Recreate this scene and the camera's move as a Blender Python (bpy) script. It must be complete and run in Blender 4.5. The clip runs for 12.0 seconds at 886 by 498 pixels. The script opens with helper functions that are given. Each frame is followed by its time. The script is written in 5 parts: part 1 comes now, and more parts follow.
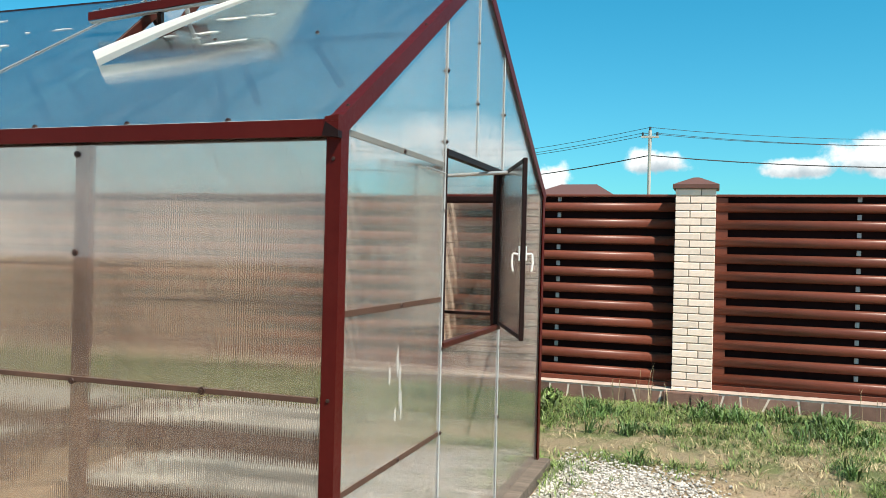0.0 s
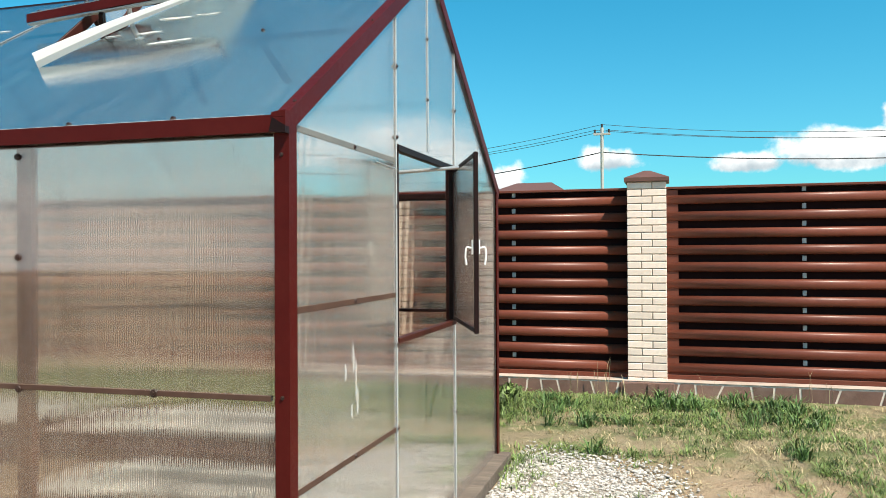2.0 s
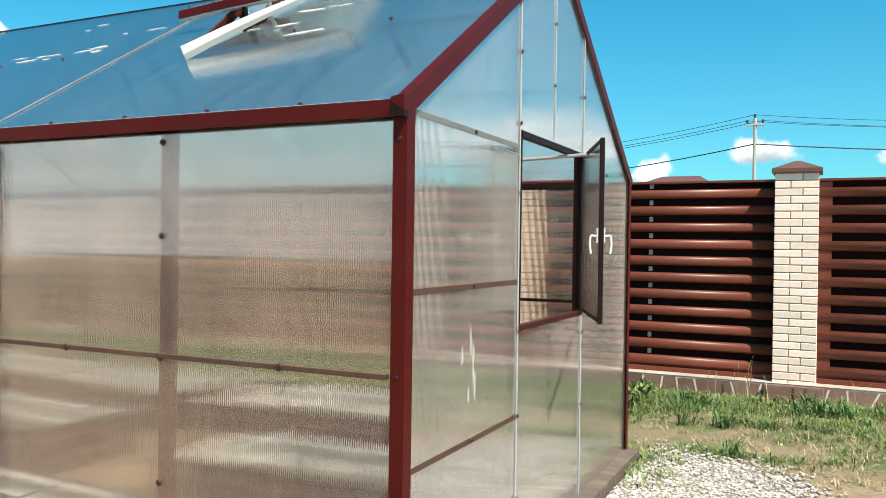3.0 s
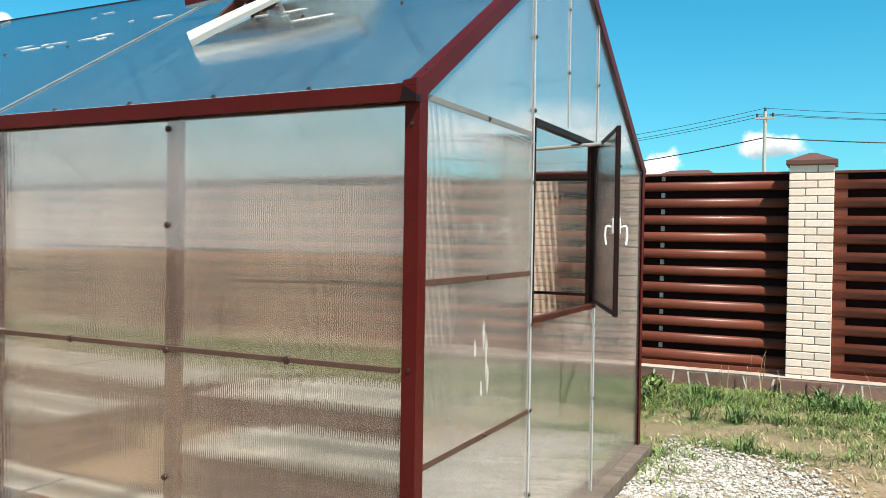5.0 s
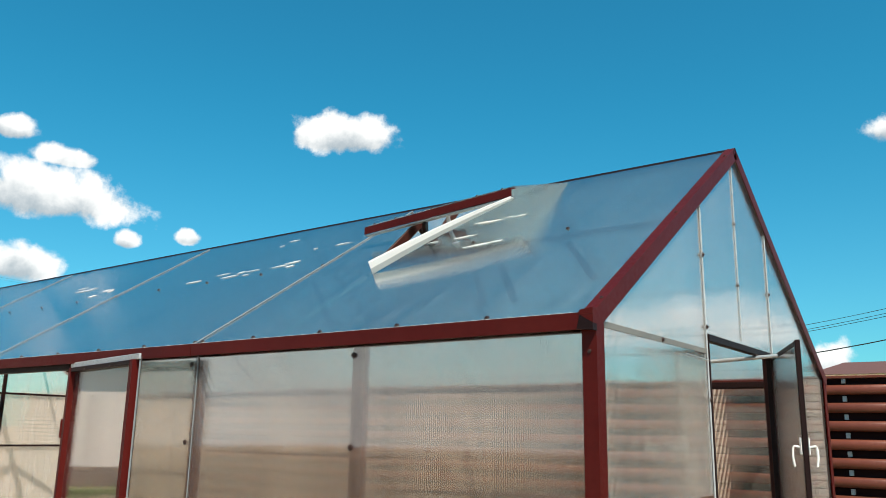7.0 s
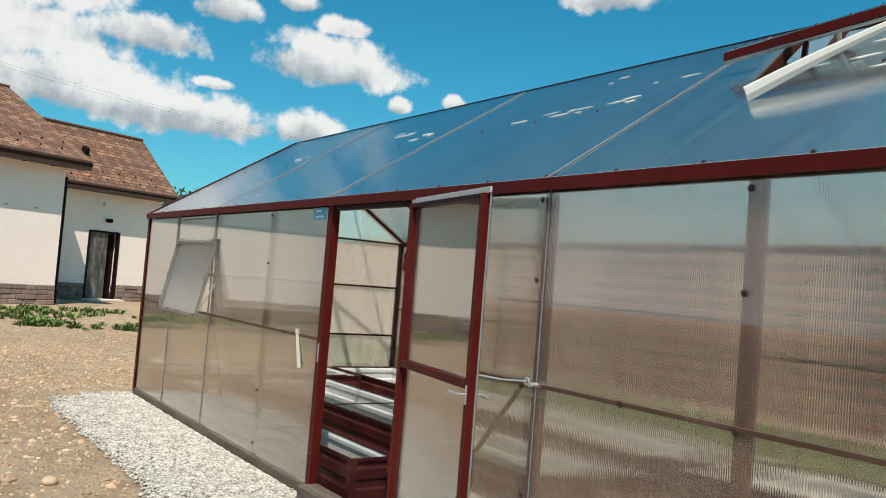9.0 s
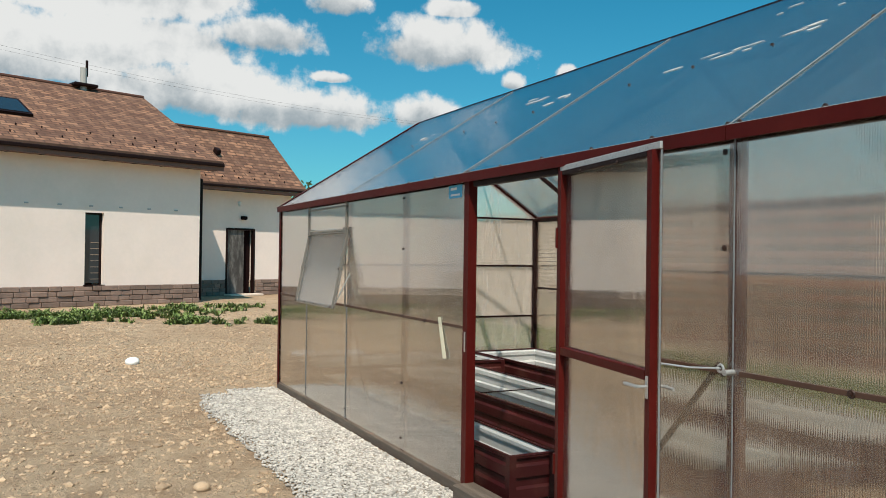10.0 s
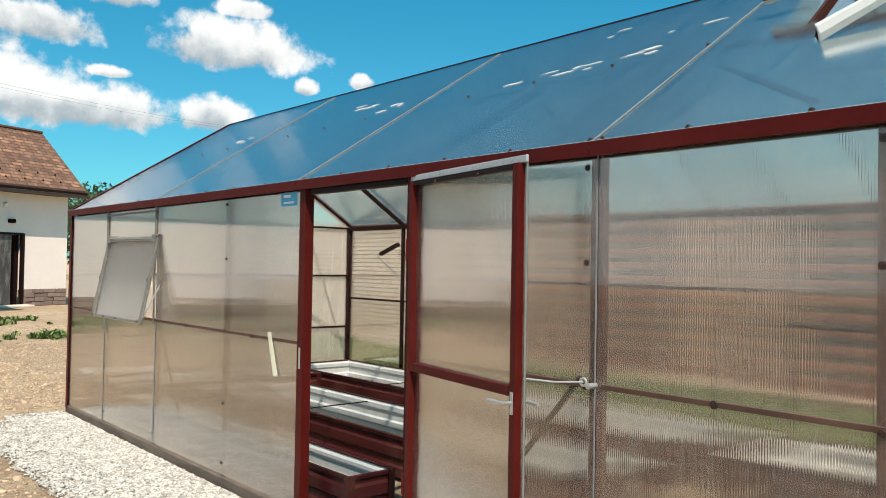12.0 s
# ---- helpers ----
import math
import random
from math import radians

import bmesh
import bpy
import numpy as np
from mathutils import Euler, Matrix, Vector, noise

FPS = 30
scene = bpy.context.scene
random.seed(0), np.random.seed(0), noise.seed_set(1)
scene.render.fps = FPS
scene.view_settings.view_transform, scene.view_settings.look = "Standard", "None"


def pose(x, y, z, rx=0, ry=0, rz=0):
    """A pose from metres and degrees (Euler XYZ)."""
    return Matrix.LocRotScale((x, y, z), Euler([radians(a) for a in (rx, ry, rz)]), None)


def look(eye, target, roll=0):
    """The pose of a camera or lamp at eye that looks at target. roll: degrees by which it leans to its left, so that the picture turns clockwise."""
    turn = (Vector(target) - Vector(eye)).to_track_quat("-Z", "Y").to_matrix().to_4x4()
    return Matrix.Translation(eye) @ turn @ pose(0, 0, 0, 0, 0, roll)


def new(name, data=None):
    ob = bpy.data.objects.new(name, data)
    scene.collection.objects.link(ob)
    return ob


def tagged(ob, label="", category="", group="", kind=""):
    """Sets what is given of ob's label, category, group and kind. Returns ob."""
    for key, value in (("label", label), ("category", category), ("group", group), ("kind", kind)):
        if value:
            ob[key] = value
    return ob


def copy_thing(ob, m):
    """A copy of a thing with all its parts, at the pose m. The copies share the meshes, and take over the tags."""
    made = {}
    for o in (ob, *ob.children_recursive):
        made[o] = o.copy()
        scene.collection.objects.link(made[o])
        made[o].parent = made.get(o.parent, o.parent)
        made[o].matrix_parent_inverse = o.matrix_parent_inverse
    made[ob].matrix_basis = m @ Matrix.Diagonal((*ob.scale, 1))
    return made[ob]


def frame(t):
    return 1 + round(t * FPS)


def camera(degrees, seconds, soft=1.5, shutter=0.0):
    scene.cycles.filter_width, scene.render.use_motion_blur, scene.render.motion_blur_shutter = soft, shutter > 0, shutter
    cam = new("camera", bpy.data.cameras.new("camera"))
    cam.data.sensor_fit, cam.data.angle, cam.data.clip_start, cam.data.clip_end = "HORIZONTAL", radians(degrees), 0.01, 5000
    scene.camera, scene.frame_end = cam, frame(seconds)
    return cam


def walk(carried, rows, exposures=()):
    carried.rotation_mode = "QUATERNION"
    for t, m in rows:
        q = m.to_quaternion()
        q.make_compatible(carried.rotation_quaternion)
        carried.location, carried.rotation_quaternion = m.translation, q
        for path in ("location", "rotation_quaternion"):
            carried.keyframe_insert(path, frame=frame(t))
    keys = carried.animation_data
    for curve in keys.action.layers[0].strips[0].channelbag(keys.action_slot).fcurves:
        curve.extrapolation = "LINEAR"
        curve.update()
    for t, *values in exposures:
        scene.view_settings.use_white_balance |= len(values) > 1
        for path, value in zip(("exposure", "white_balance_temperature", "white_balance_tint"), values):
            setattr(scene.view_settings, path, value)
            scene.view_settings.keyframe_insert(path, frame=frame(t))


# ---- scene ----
cam = camera(57.6, 12.0, soft=0.8)
PATH = [
    (0, (-0.044, 0.087, 1.541), (-0.685, 1.982, 1.544), 1.4),
    (0.5, (-0.026, 0.054, 1.551), (-0.531, 1.989, 1.569), 0.9),
    (1, (-0.017, 0.059, 1.544), (-0.484, 2.003, 1.569), 0.3),
    (1.5, (-0.018, 0.059, 1.526), (-0.486, 2.003, 1.553), -0.2),
    (2, (-0.021, 0.085, 1.511), (-0.562, 2.01, 1.519), -0.3),
    (2.5, (-0.003, 0.108, 1.496), (-0.765, 1.957, 1.502), -0.3),
    (3, (0.051, 0.124, 1.482), (-0.814, 1.927, 1.471), 0.8),
    (3.2, (0.048, 0.131, 1.472), (-0.824, 1.93, 1.449), 1.2),
    (5, (-0.002, 0.191, 1.466), (-0.883, 1.986, 1.44), 0.9),
    (5.5, (-0.029, 0.144, 1.542), (-1.08, 1.839, 1.68), -0.1),
    (6, (-0.013, 0.075, 1.569), (-1.129, 1.698, 1.915), -0.0),
    (6.5, (-0.044, 0.091, 1.562), (-1.202, 1.663, 1.995), 0.5),
    (6.7, (-0.034, 0.057, 1.57), (-1.197, 1.621, 2.015), 0.8),
    (8.3, (-0.253, 0.09, 1.468), (-1.549, 1.562, 1.861), 2.5),
    (8.5, (-0.357, 0.071, 1.482), (-1.716, 1.505, 1.795), 2.5),
    (8.8, (-0.531, 0.031, 1.476), (-2.067, 1.301, 1.642), 3.7),
    (9, (-0.617, 0.028, 1.45), (-2.252, 1.177, 1.536), 4.6),
    (9.5, (-0.892, 0.153, 1.44), (-2.63, 1.141, 1.488), 4.0),
    (10, (-1.077, 0.162, 1.457), (-2.869, 1.05, 1.473), 0.8),
    (10.5, (-1.266, 0.054, 1.457), (-3.068, 0.92, 1.425), 0.6),
    (11, (-1.368, 0.027, 1.444), (-3.147, 0.933, 1.327), -0.0),
    (11.5, (-1.399, 0.045, 1.469), (-2.953, 1.299, 1.348), 0.7),
    (12, (-1.369, 0.031, 1.476), (-2.877, 1.344, 1.519), 1.0),
]

walk(cam, [(t, look(eye, target, roll)) for t, eye, target, roll in PATH], exposures=[(0, 0.64), (3.2, 0.72), (5.0, 0.72), (6.5, 0.58), (8.5, 0.21), (9.0, 0.14), (9.5, 0.02), (10.5, 0.06), (11.5, 0.36), (12, 0.36)])

# ---- world and sun ----
SUN_AZ, SUN_EL = -32.0, 55.0          # degrees from +x, and above the horizon
sun_dir = Vector((math.cos(radians(SUN_AZ)) * math.cos(radians(SUN_EL)), math.sin(radians(SUN_AZ)) * math.cos(radians(SUN_EL)), math.sin(radians(SUN_EL))))
sun = new("sun", bpy.data.lights.new("sun", "SUN"))
sun.data.energy, sun.data.angle, sun.data.color = 5.0, radians(0.53), (1.0, 0.89, 0.75)
sun.matrix_world = look(sun_dir * 60, (0, 0, 0))

# clouds: azimuth from +x, elevation, half width, half height (degrees)
CLOUDS = [(134.6, 20.5, 3.3, 1.5), (96.0, 19.0, 1.9, 1.2), (94.1, 6.2, 2.0, 1.0), (85.0, 5.8, 2.3, 0.8), (78.8, 6.2, 4.4, 1.4),
          (75.4, 8.3, 1.6, 1.3), (154.3, 14.5, 4.6, 2.0), (163.3, 9.7, 5.7, 1.7), (170.5, 10.7, 7.5, 2.1), (174.3, 13.6, 6.5, 2.1), (166.5, 14.8, 3.9, 1.5),
          (161.4, 17.2, 2.1, 1.2), (156.6, 18.3, 1.3, 0.8), (153.2, 17.0, 1.8, 0.8), (161.8, 12.2, 1.2, 0.4), (155.3, 9.9, 2.1, 1.4), (148.9, 12.1, 0.65, 0.6), (144.9, 12.7, 0.7, 0.6),
          (181.0, 12.5, 8.0, 2.6), (176.0, 16.5, 9.0, 2.6), (168.5, 18.5, 4.0, 1.5), (101.3, 4.8, 1.2, 1.3), (66.0, 7.0, 5.0, 2.4)]


def nd(tree, kind, x=0, y=0, **inputs):
    n = tree.nodes.new(kind)
    n.location = (x, y)
    for key, v in inputs.items():
        n.inputs[key.replace("_", " ")].default_value = v
    return n


def math_node(tree, op, a, b=None, clamp=False):
    n = tree.nodes.new("ShaderNodeMath")
    n.operation, n.use_clamp = op, clamp
    for i, v in enumerate((a, b)):
        if v is None:
            continue
        if isinstance(v, (int, float)):
            n.inputs[i].default_value = v
        else:
            tree.links.new(v, n.inputs[i])
    return n.outputs[0]


def ramp(tree, fac, lo, hi, a=0.0, b=1.0, smooth=True):
    n = tree.nodes.new("ShaderNodeMapRange")
    n.interpolation_type = "SMOOTHSTEP" if smooth else "LINEAR"
    for i, v in enumerate((lo, hi, a, b)):
        n.inputs[1 + i].default_value = v
    tree.links.new(fac, n.inputs[0])
    return n.outputs[0]


def mixc(tree, fac, a, b, blend="MIX"):
    n = tree.nodes.new("ShaderNodeMix")
    n.data_type, n.blend_type = "RGBA", blend
    for sock, v in ((n.inputs[0], fac), (n.inputs[6], a), (n.inputs[7], b)):
        if isinstance(v, (int, float)):
            sock.default_value = v
        elif isinstance(v, tuple):
            sock.default_value = (*v[:3], 1)
        else:
            tree.links.new(v, sock)
    return n.outputs[2]


def vmath(tree, op, a, b):
    n = tree.nodes.new("ShaderNodeVectorMath")
    n.operation = op
    for i, v in enumerate((a, b)):
        if isinstance(v, (tuple, Vector)):
            n.inputs[i].default_value = v
        else:
            tree.links.new(v, n.inputs[i])
    return n.outputs["Value"] if op in ("DOT_PRODUCT", "LENGTH", "DISTANCE") else n.outputs[0]


def make_world():
    w = bpy.data.worlds.new("sky")
    w.use_nodes = True
    scene.world = w
    t = w.node_tree
    bg = t.nodes["Background"]
    sky = t.nodes.new("ShaderNodeTexSky")
    sky.sky_type, sky.sun_disc = "NISHITA", False
    sky.sun_elevation, sky.sun_rotation = radians(SUN_EL), math.atan2(sun_dir.x, sun_dir.y)
    sky.air_density, sky.dust_density, sky.ozone_density = 1.0, 0.6, 1.5
    d = t.nodes.new("ShaderNodeTexCoord").outputs["Generated"]
    big = nd(t, "ShaderNodeTexNoise", Scale=9.0, Detail=9.0, Roughness=0.6)
    t.links.new(d, big.inputs["Vector"])
    fine = nd(t, "ShaderNodeTexNoise", Scale=24.0, Detail=9.0, Roughness=0.58)
    t.links.new(d, fine.inputs["Vector"])
    best, shade = None, None
    for az, el, hw, hh in CLOUDS:
        a, e = radians(az), radians(el)
        c = Vector((math.cos(a) * math.cos(e), math.sin(a) * math.cos(e), math.sin(e)))
        r = Vector((math.sin(a), -math.cos(a), 0))
        u = r.cross(c)
        x = math_node(t, "DIVIDE", vmath(t, "DOT_PRODUCT", d, r), math.sin(radians(0.96 * hw)))
        y = math_node(t, "DIVIDE", vmath(t, "DOT_PRODUCT", d, u), math.sin(radians(0.95 * hh)))
        z = math_node(t, "MULTIPLY", math_node(t, "SUBTRACT", vmath(t, "DOT_PRODUCT", d, c), 1.0), 6.0)
        comb = t.nodes.new("ShaderNodeCombineXYZ")
        # flat below, round above
        yl = math_node(t, "MAXIMUM", y, math_node(t, "MULTIPLY", y, -1.5))
        for i, v in enumerate((x, yl, z)):
            t.links.new(v, comb.inputs[i])
        m = math_node(t, "SUBTRACT", 1.0, vmath(t, "LENGTH", comb.outputs[0], (0, 0, 0)))
        lift = math_node(t, "MULTIPLY", ramp(t, m, -0.6, 0.3), y)
        best = m if best is None else math_node(t, "MAXIMUM", best, m)
        shade = lift if shade is None else math_node(t, "ADD", shade, lift)
    n1 = math_node(t, "MULTIPLY", math_node(t, "SUBTRACT", big.outputs["Fac"], 0.5), 1.7)
    n2 = math_node(t, "MULTIPLY", math_node(t, "SUBTRACT", fine.outputs["Fac"], 0.5), 2.0)
    dens = math_node(t, "ADD", best, math_node(t, "ADD", n1, n2))
    mask = ramp(t, dens, -0.30, 0.22)
    # a low bank of cloud in the half of the sky on the sun's side
    sep = t.nodes.new("ShaderNodeSeparateXYZ")
    t.links.new(d, sep.inputs[0])
    low = math_node(t, "SUBTRACT", ramp(t, sep.outputs["Z"], 0.0, 0.42, 0.60, -0.5, False), math_node(t, "MULTIPLY", ramp(t, sep.outputs["Y"], -0.35, 0.1), 3.0))
    bank = ramp(t, math_node(t, "ADD", low, n1), 0.0, 0.3)
    mask = math_node(t, "MAXIMUM", mask, bank)
    tone = ramp(t, math_node(t, "ADD", shade, math_node(t, "ADD", math_node(t, "MULTIPLY", n2, 1.1), math_node(t, "MULTIPLY", n1, 1.1))), -0.75, 0.5)
    cloud = mixc(t, tone, CLOUD_DARK, CLOUD_LIGHT)
    tinted = mixc(t, 1.0, sky.outputs[0], mixc(t, ramp(t, sep.outputs["Z"], 0.0, 0.42), SKY_LOW, SKY_TINT), "MULTIPLY")
    col = mixc(t, math_node(t, "MULTIPLY", mask, 0.96), tinted, cloud)
    t.links.new(col, bg.inputs["Color"])
    bg.inputs["Strength"].default_value = SKY_STRENGTH


SKY_STRENGTH, SKY_TINT, SKY_LOW = 0.105, (0.137, 0.915, 0.985), (0.31, 0.855, 0.915)
CLOUD_DARK, CLOUD_LIGHT = (3.2, 3.7, 4.0), (7.7, 7.7, 7.5)
make_world()


# ---- materials ----
def material(name, base, rough=0.6, metal=0.0, vary=0.12, scale=6.0, bump=0.0, bump_scale=40.0, dirt=None, dirt_amount=0.0, random=0.0, island=0.0, spec=0.5, coords="Object", stretch=(1, 1, 1)):
    """A paint, stone or metal with colour variation at two scales, fine relief and stains."""
    m = bpy.data.materials.new(name)
    m.use_nodes = True
    t = m.node_tree
    b = t.nodes["Principled BSDF"]
    tc = t.nodes.new("ShaderNodeTexCoord")
    mp = t.nodes.new("ShaderNodeMapping")
    mp.inputs["Scale"].default_value = stretch
    if coords == "World":
        geo = t.nodes.new("ShaderNodeNewGeometry")
        t.links.new(geo.outputs["Position"], mp.inputs[0])
    else:
        t.links.new(tc.outputs[coords], mp.inputs[0])
    n1 = nd(t, "ShaderNodeTexNoise", Scale=scale, Detail=5.0, Roughness=0.6)
    n2 = nd(t, "ShaderNodeTexNoise", Scale=scale * 14, Detail=4.0, Roughness=0.6)
    for n in (n1, n2):
        t.links.new(mp.outputs[0], n.inputs["Vector"])
    v = math_node(t, "ADD", math_node(t, "MULTIPLY", n1.outputs["Fac"], 0.65), math_node(t, "MULTIPLY", n2.outputs["Fac"], 0.35))
    k = ramp(t, v, 0.3, 0.7, 1 - vary, 1 + vary, False)
    if random:
        info = t.nodes.new("ShaderNodeObjectInfo")
        k = math_node(t, "MULTIPLY", k, ramp(t, info.outputs["Random"], 0, 1, 1 - random, 1 + random, False))
    if island:
        gi = t.nodes.new("ShaderNodeNewGeometry")
        k = math_node(t, "MULTIPLY", k, ramp(t, gi.outputs["Random Per Island"], 0, 1, 1 - island, 1 + island, False))
    comb = t.nodes.new("ShaderNodeCombineXYZ")
    for i in range(3):
        t.links.new(k, comb.inputs[i])
    col = mixc(t, 1.0, base, comb.outputs[0], "MULTIPLY")
    if dirt:
        n3 = nd(t, "ShaderNodeTexNoise", Scale=scale * 0.6, Detail=8.0, Roughness=0.7)
        t.links.new(mp.outputs[0], n3.inputs["Vector"])
        col = mixc(t, math_node(t, "MULTIPLY", ramp(t, n3.outputs["Fac"], 0.45, 0.7), dirt_amount), col, dirt)
    t.links.new(col, b.inputs["Base Color"])
    t.links.new(ramp(t, n2.outputs["Fac"], 0.3, 0.7, max(0.02, rough - 0.08), min(1, rough + 0.08), False), b.inputs["Roughness"])
    b.inputs["Metallic"].default_value, b.inputs["Specular IOR Level"].default_value = metal, spec
    if bump:
        n4 = nd(t, "ShaderNodeTexNoise", Scale=bump_scale, Detail=6.0, Roughness=0.65)
        t.links.new(mp.outputs[0], n4.inputs["Vector"])
        bp = nd(t, "ShaderNodeBump", Strength=1.0, Distance=bump)
        t.links.new(n4.outputs["Fac"], bp.inputs["Height"])
        t.links.new(bp.outputs[0], b.inputs["Normal"])
    return m


def sheet_material(name, axis, tint=(0.95, 0.93, 0.9), veil=0.065, veil_tint=(0.87, 0.81, 0.74), gloss=0.045, ior=1.06, pitch=0.009, dirt=0.08, ribs=0.13, ripple=0.0012, power=1.8, shine=0.07):
    """Fluted twin-wall polycarbonate: flutes run across the given world axis, smear what lies behind and catch a soft veil of light."""
    m = bpy.data.materials.new(name)
    m.use_nodes = True
    t = m.node_tree
    t.nodes.remove(t.nodes["Principled BSDF"])
    geo = t.nodes.new("ShaderNodeNewGeometry")
    sep = t.nodes.new("ShaderNodeSeparateXYZ")
    t.links.new(geo.outputs["Position"], sep.inputs[0])
    wob = nd(t, "ShaderNodeTexNoise", Scale=2.2, Detail=2.0)
    t.links.new(geo.outputs["Position"], wob.inputs["Vector"])
    c = sep.outputs["XYZ".index(axis)]
    wave = math_node(t, "SINE", math_node(t, "MULTIPLY", c, 2 * math.pi / pitch))
    flute = math_node(t, "MULTIPLY", wave, 0.0009)
    height = math_node(t, "ADD", flute, math_node(t, "MULTIPLY", wob.outputs["Fac"], 0.004))
    flat = math_node(t, "ADD", flute, math_node(t, "MULTIPLY", wob.outputs["Fac"], ripple))
    bp = nd(t, "ShaderNodeBump", Strength=0.8, Distance=1.0)
    t.links.new(flat, bp.inputs["Height"])
    soft = nd(t, "ShaderNodeBump", Strength=0.10, Distance=1.0)
    t.links.new(height, soft.inputs["Height"])
    # dust: streaks down the sheet
    mp = t.nodes.new("ShaderNodeMapping")
    mp.inputs["Scale"].default_value = {"X": (9, 1.2, 1.2), "Y": (1.2, 9, 1.2)}[axis]
    t.links.new(geo.outputs["Position"], mp.inputs[0])
    dn = nd(t, "ShaderNodeTexNoise", Scale=1.4, Detail=6.0, Roughness=0.65)
    t.links.new(mp.outputs[0], dn.inputs["Vector"])
    amount = ramp(t, dn.outputs["Fac"], 0.3, 0.75, veil * 0.75, veil + dirt, False)
    # the webs between the two walls scatter a little more than the clear cells
    web = math_node(t, "MULTIPLY", ramp(t, wave, 0.6, 1.0), ribs)
    amount = math_node(t, "ADD", amount, web)
    ms = t.nodes.new("ShaderNodeMapping")
    ms.inputs["Scale"].default_value = {"X": (150, 0.8, 0.8), "Y": (0.8, 150, 0.8)}[axis]
    t.links.new(geo.outputs["Position"], ms.inputs[0])
    sn = nd(t, "ShaderNodeTexNoise", Scale=1.0, Detail=3.0, Roughness=0.7)
    t.links.new(ms.outputs[0], sn.inputs["Vector"])
    amount = math_node(t, "ADD", amount, ramp(t, sn.outputs["Fac"], 0.45, 0.8, -0.02, ribs * 1.6), True)
    refr = t.nodes.new("ShaderNodeBsdfRefraction")
    refr.inputs["Color"].default_value, refr.inputs["IOR"].default_value, refr.inputs["Roughness"].default_value = (*tint, 1), ior, 0.0
    t.links.new(bp.outputs[0], refr.inputs["Normal"])
    dif = t.nodes.new("ShaderNodeBsdfDiffuse")
    dif.inputs["Color"].default_value = (*veil_tint, 1)
    tra = t.nodes.new("ShaderNodeBsdfTranslucent")
    tra.inputs["Color"].default_value = (*veil_tint, 1)
    both = nd(t, "ShaderNodeMixShader", Fac=0.5)
    t.links.new(dif.outputs[0], both.inputs[1])
    t.links.new(tra.outputs[0], both.inputs[2])
    body = t.nodes.new("ShaderNodeMixShader")
    t.links.new(amount, body.inputs[0])
    t.links.new(refr.outputs[0], body.inputs[1])
    t.links.new(both.outputs[0], body.inputs[2])
    gl = t.nodes.new("ShaderNodeBsdfGlossy")
    gl.inputs["Roughness"].default_value = gloss
    t.links.new(soft.outputs[0], gl.inputs["Normal"])
    lw = nd(t, "ShaderNodeLayerWeight", Blend=0.5)
    fr = math_node(t, "ADD", math_node(t, "MULTIPLY", math_node(t, "POWER", lw.outputs["Facing"], power), 1.1), shine)
    out = t.nodes.new("ShaderNodeMixShader")
    t.links.new(fr, out.inputs[0])
    t.links.new(body.outputs[0], out.inputs[1])
    t.links.new(gl.outputs[0], out.inputs[2])
    t.links.new(out.outputs[0], t.nodes["Material Output"].inputs["Surface"])
    return m


def glass_material(name, base, rough=0.05):
    m = bpy.data.materials.new(name)
    m.use_nodes = True
    b = m.node_tree.nodes["Principled BSDF"]
    b.inputs["Base Color"].default_value, b.inputs["Roughness"].default_value = (*base, 1), rough
    b.inputs["Specular IOR Level"].default_value = 0.9
    return m


M_PAINT = material("red_brown_powder_coat", (0.070, 0.0062, 0.0048), 0.45, 0.0, 0.20, 4.0, 0.0004, 300, (0.13, 0.035, 0.022), 0.10, spec=0.12)
# painted shade on the inside frame; elsewhere the parts' own dark colours
M_DARK = material("dark_and_shaded_steel", (0.013, 0.005, 0.0045), 0.5, 0.0, 0.15, 5.0, spec=0.15)
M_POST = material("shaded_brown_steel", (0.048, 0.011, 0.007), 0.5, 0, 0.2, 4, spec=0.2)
M_STRIP = material("brown_rail", (0.080, 0.042, 0.030), 0.5, 0, 0.22, 5, 0.0004, 200, (0.22, 0.13, 0.09), 0.25, spec=0.25)
M_SHEET_X = sheet_material("fluted_sheet_front", "X", tint=(0.97, 0.93, 0.88), veil=0.045, veil_tint=(0.87, 0.82, 0.77), gloss=0.025, dirt=0.035, ribs=0.05)
# strong veil on both gables puts the direct sun on them into the sheet
M_SHEET_Y = sheet_material("fluted_sheet_gable", "Y", veil=0.25, veil_tint=(0.90, 0.86, 0.81), gloss=0.03, ribs=0.06)
M_BACK_X = sheet_material("warm_sheet_back", "X", tint=(0.97, 0.925, 0.87), veil=0.045, veil_tint=(0.87, 0.79, 0.70), dirt=0.04, ribs=0.025, shine=0.06)
M_BACK_Y = sheet_material("hazed_sheet_far_gable", "Y", veil=0.24, veil_tint=(0.90, 0.84, 0.79), dirt=0.09, ribs=0.04, shine=0.06)
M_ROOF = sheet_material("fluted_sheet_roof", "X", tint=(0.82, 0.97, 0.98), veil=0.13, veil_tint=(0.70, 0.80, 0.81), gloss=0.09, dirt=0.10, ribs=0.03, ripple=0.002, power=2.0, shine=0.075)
# lit copy of the roof sheet: its paler veil paints in the sun
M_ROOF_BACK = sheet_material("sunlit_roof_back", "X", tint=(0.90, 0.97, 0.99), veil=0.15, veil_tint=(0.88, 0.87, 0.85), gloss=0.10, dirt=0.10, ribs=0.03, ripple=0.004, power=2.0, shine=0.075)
M_SASH = sheet_material("clouded_window_sheet", "Y", veil=0.20, gloss=0.2, dirt=0.08, ribs=0.05)
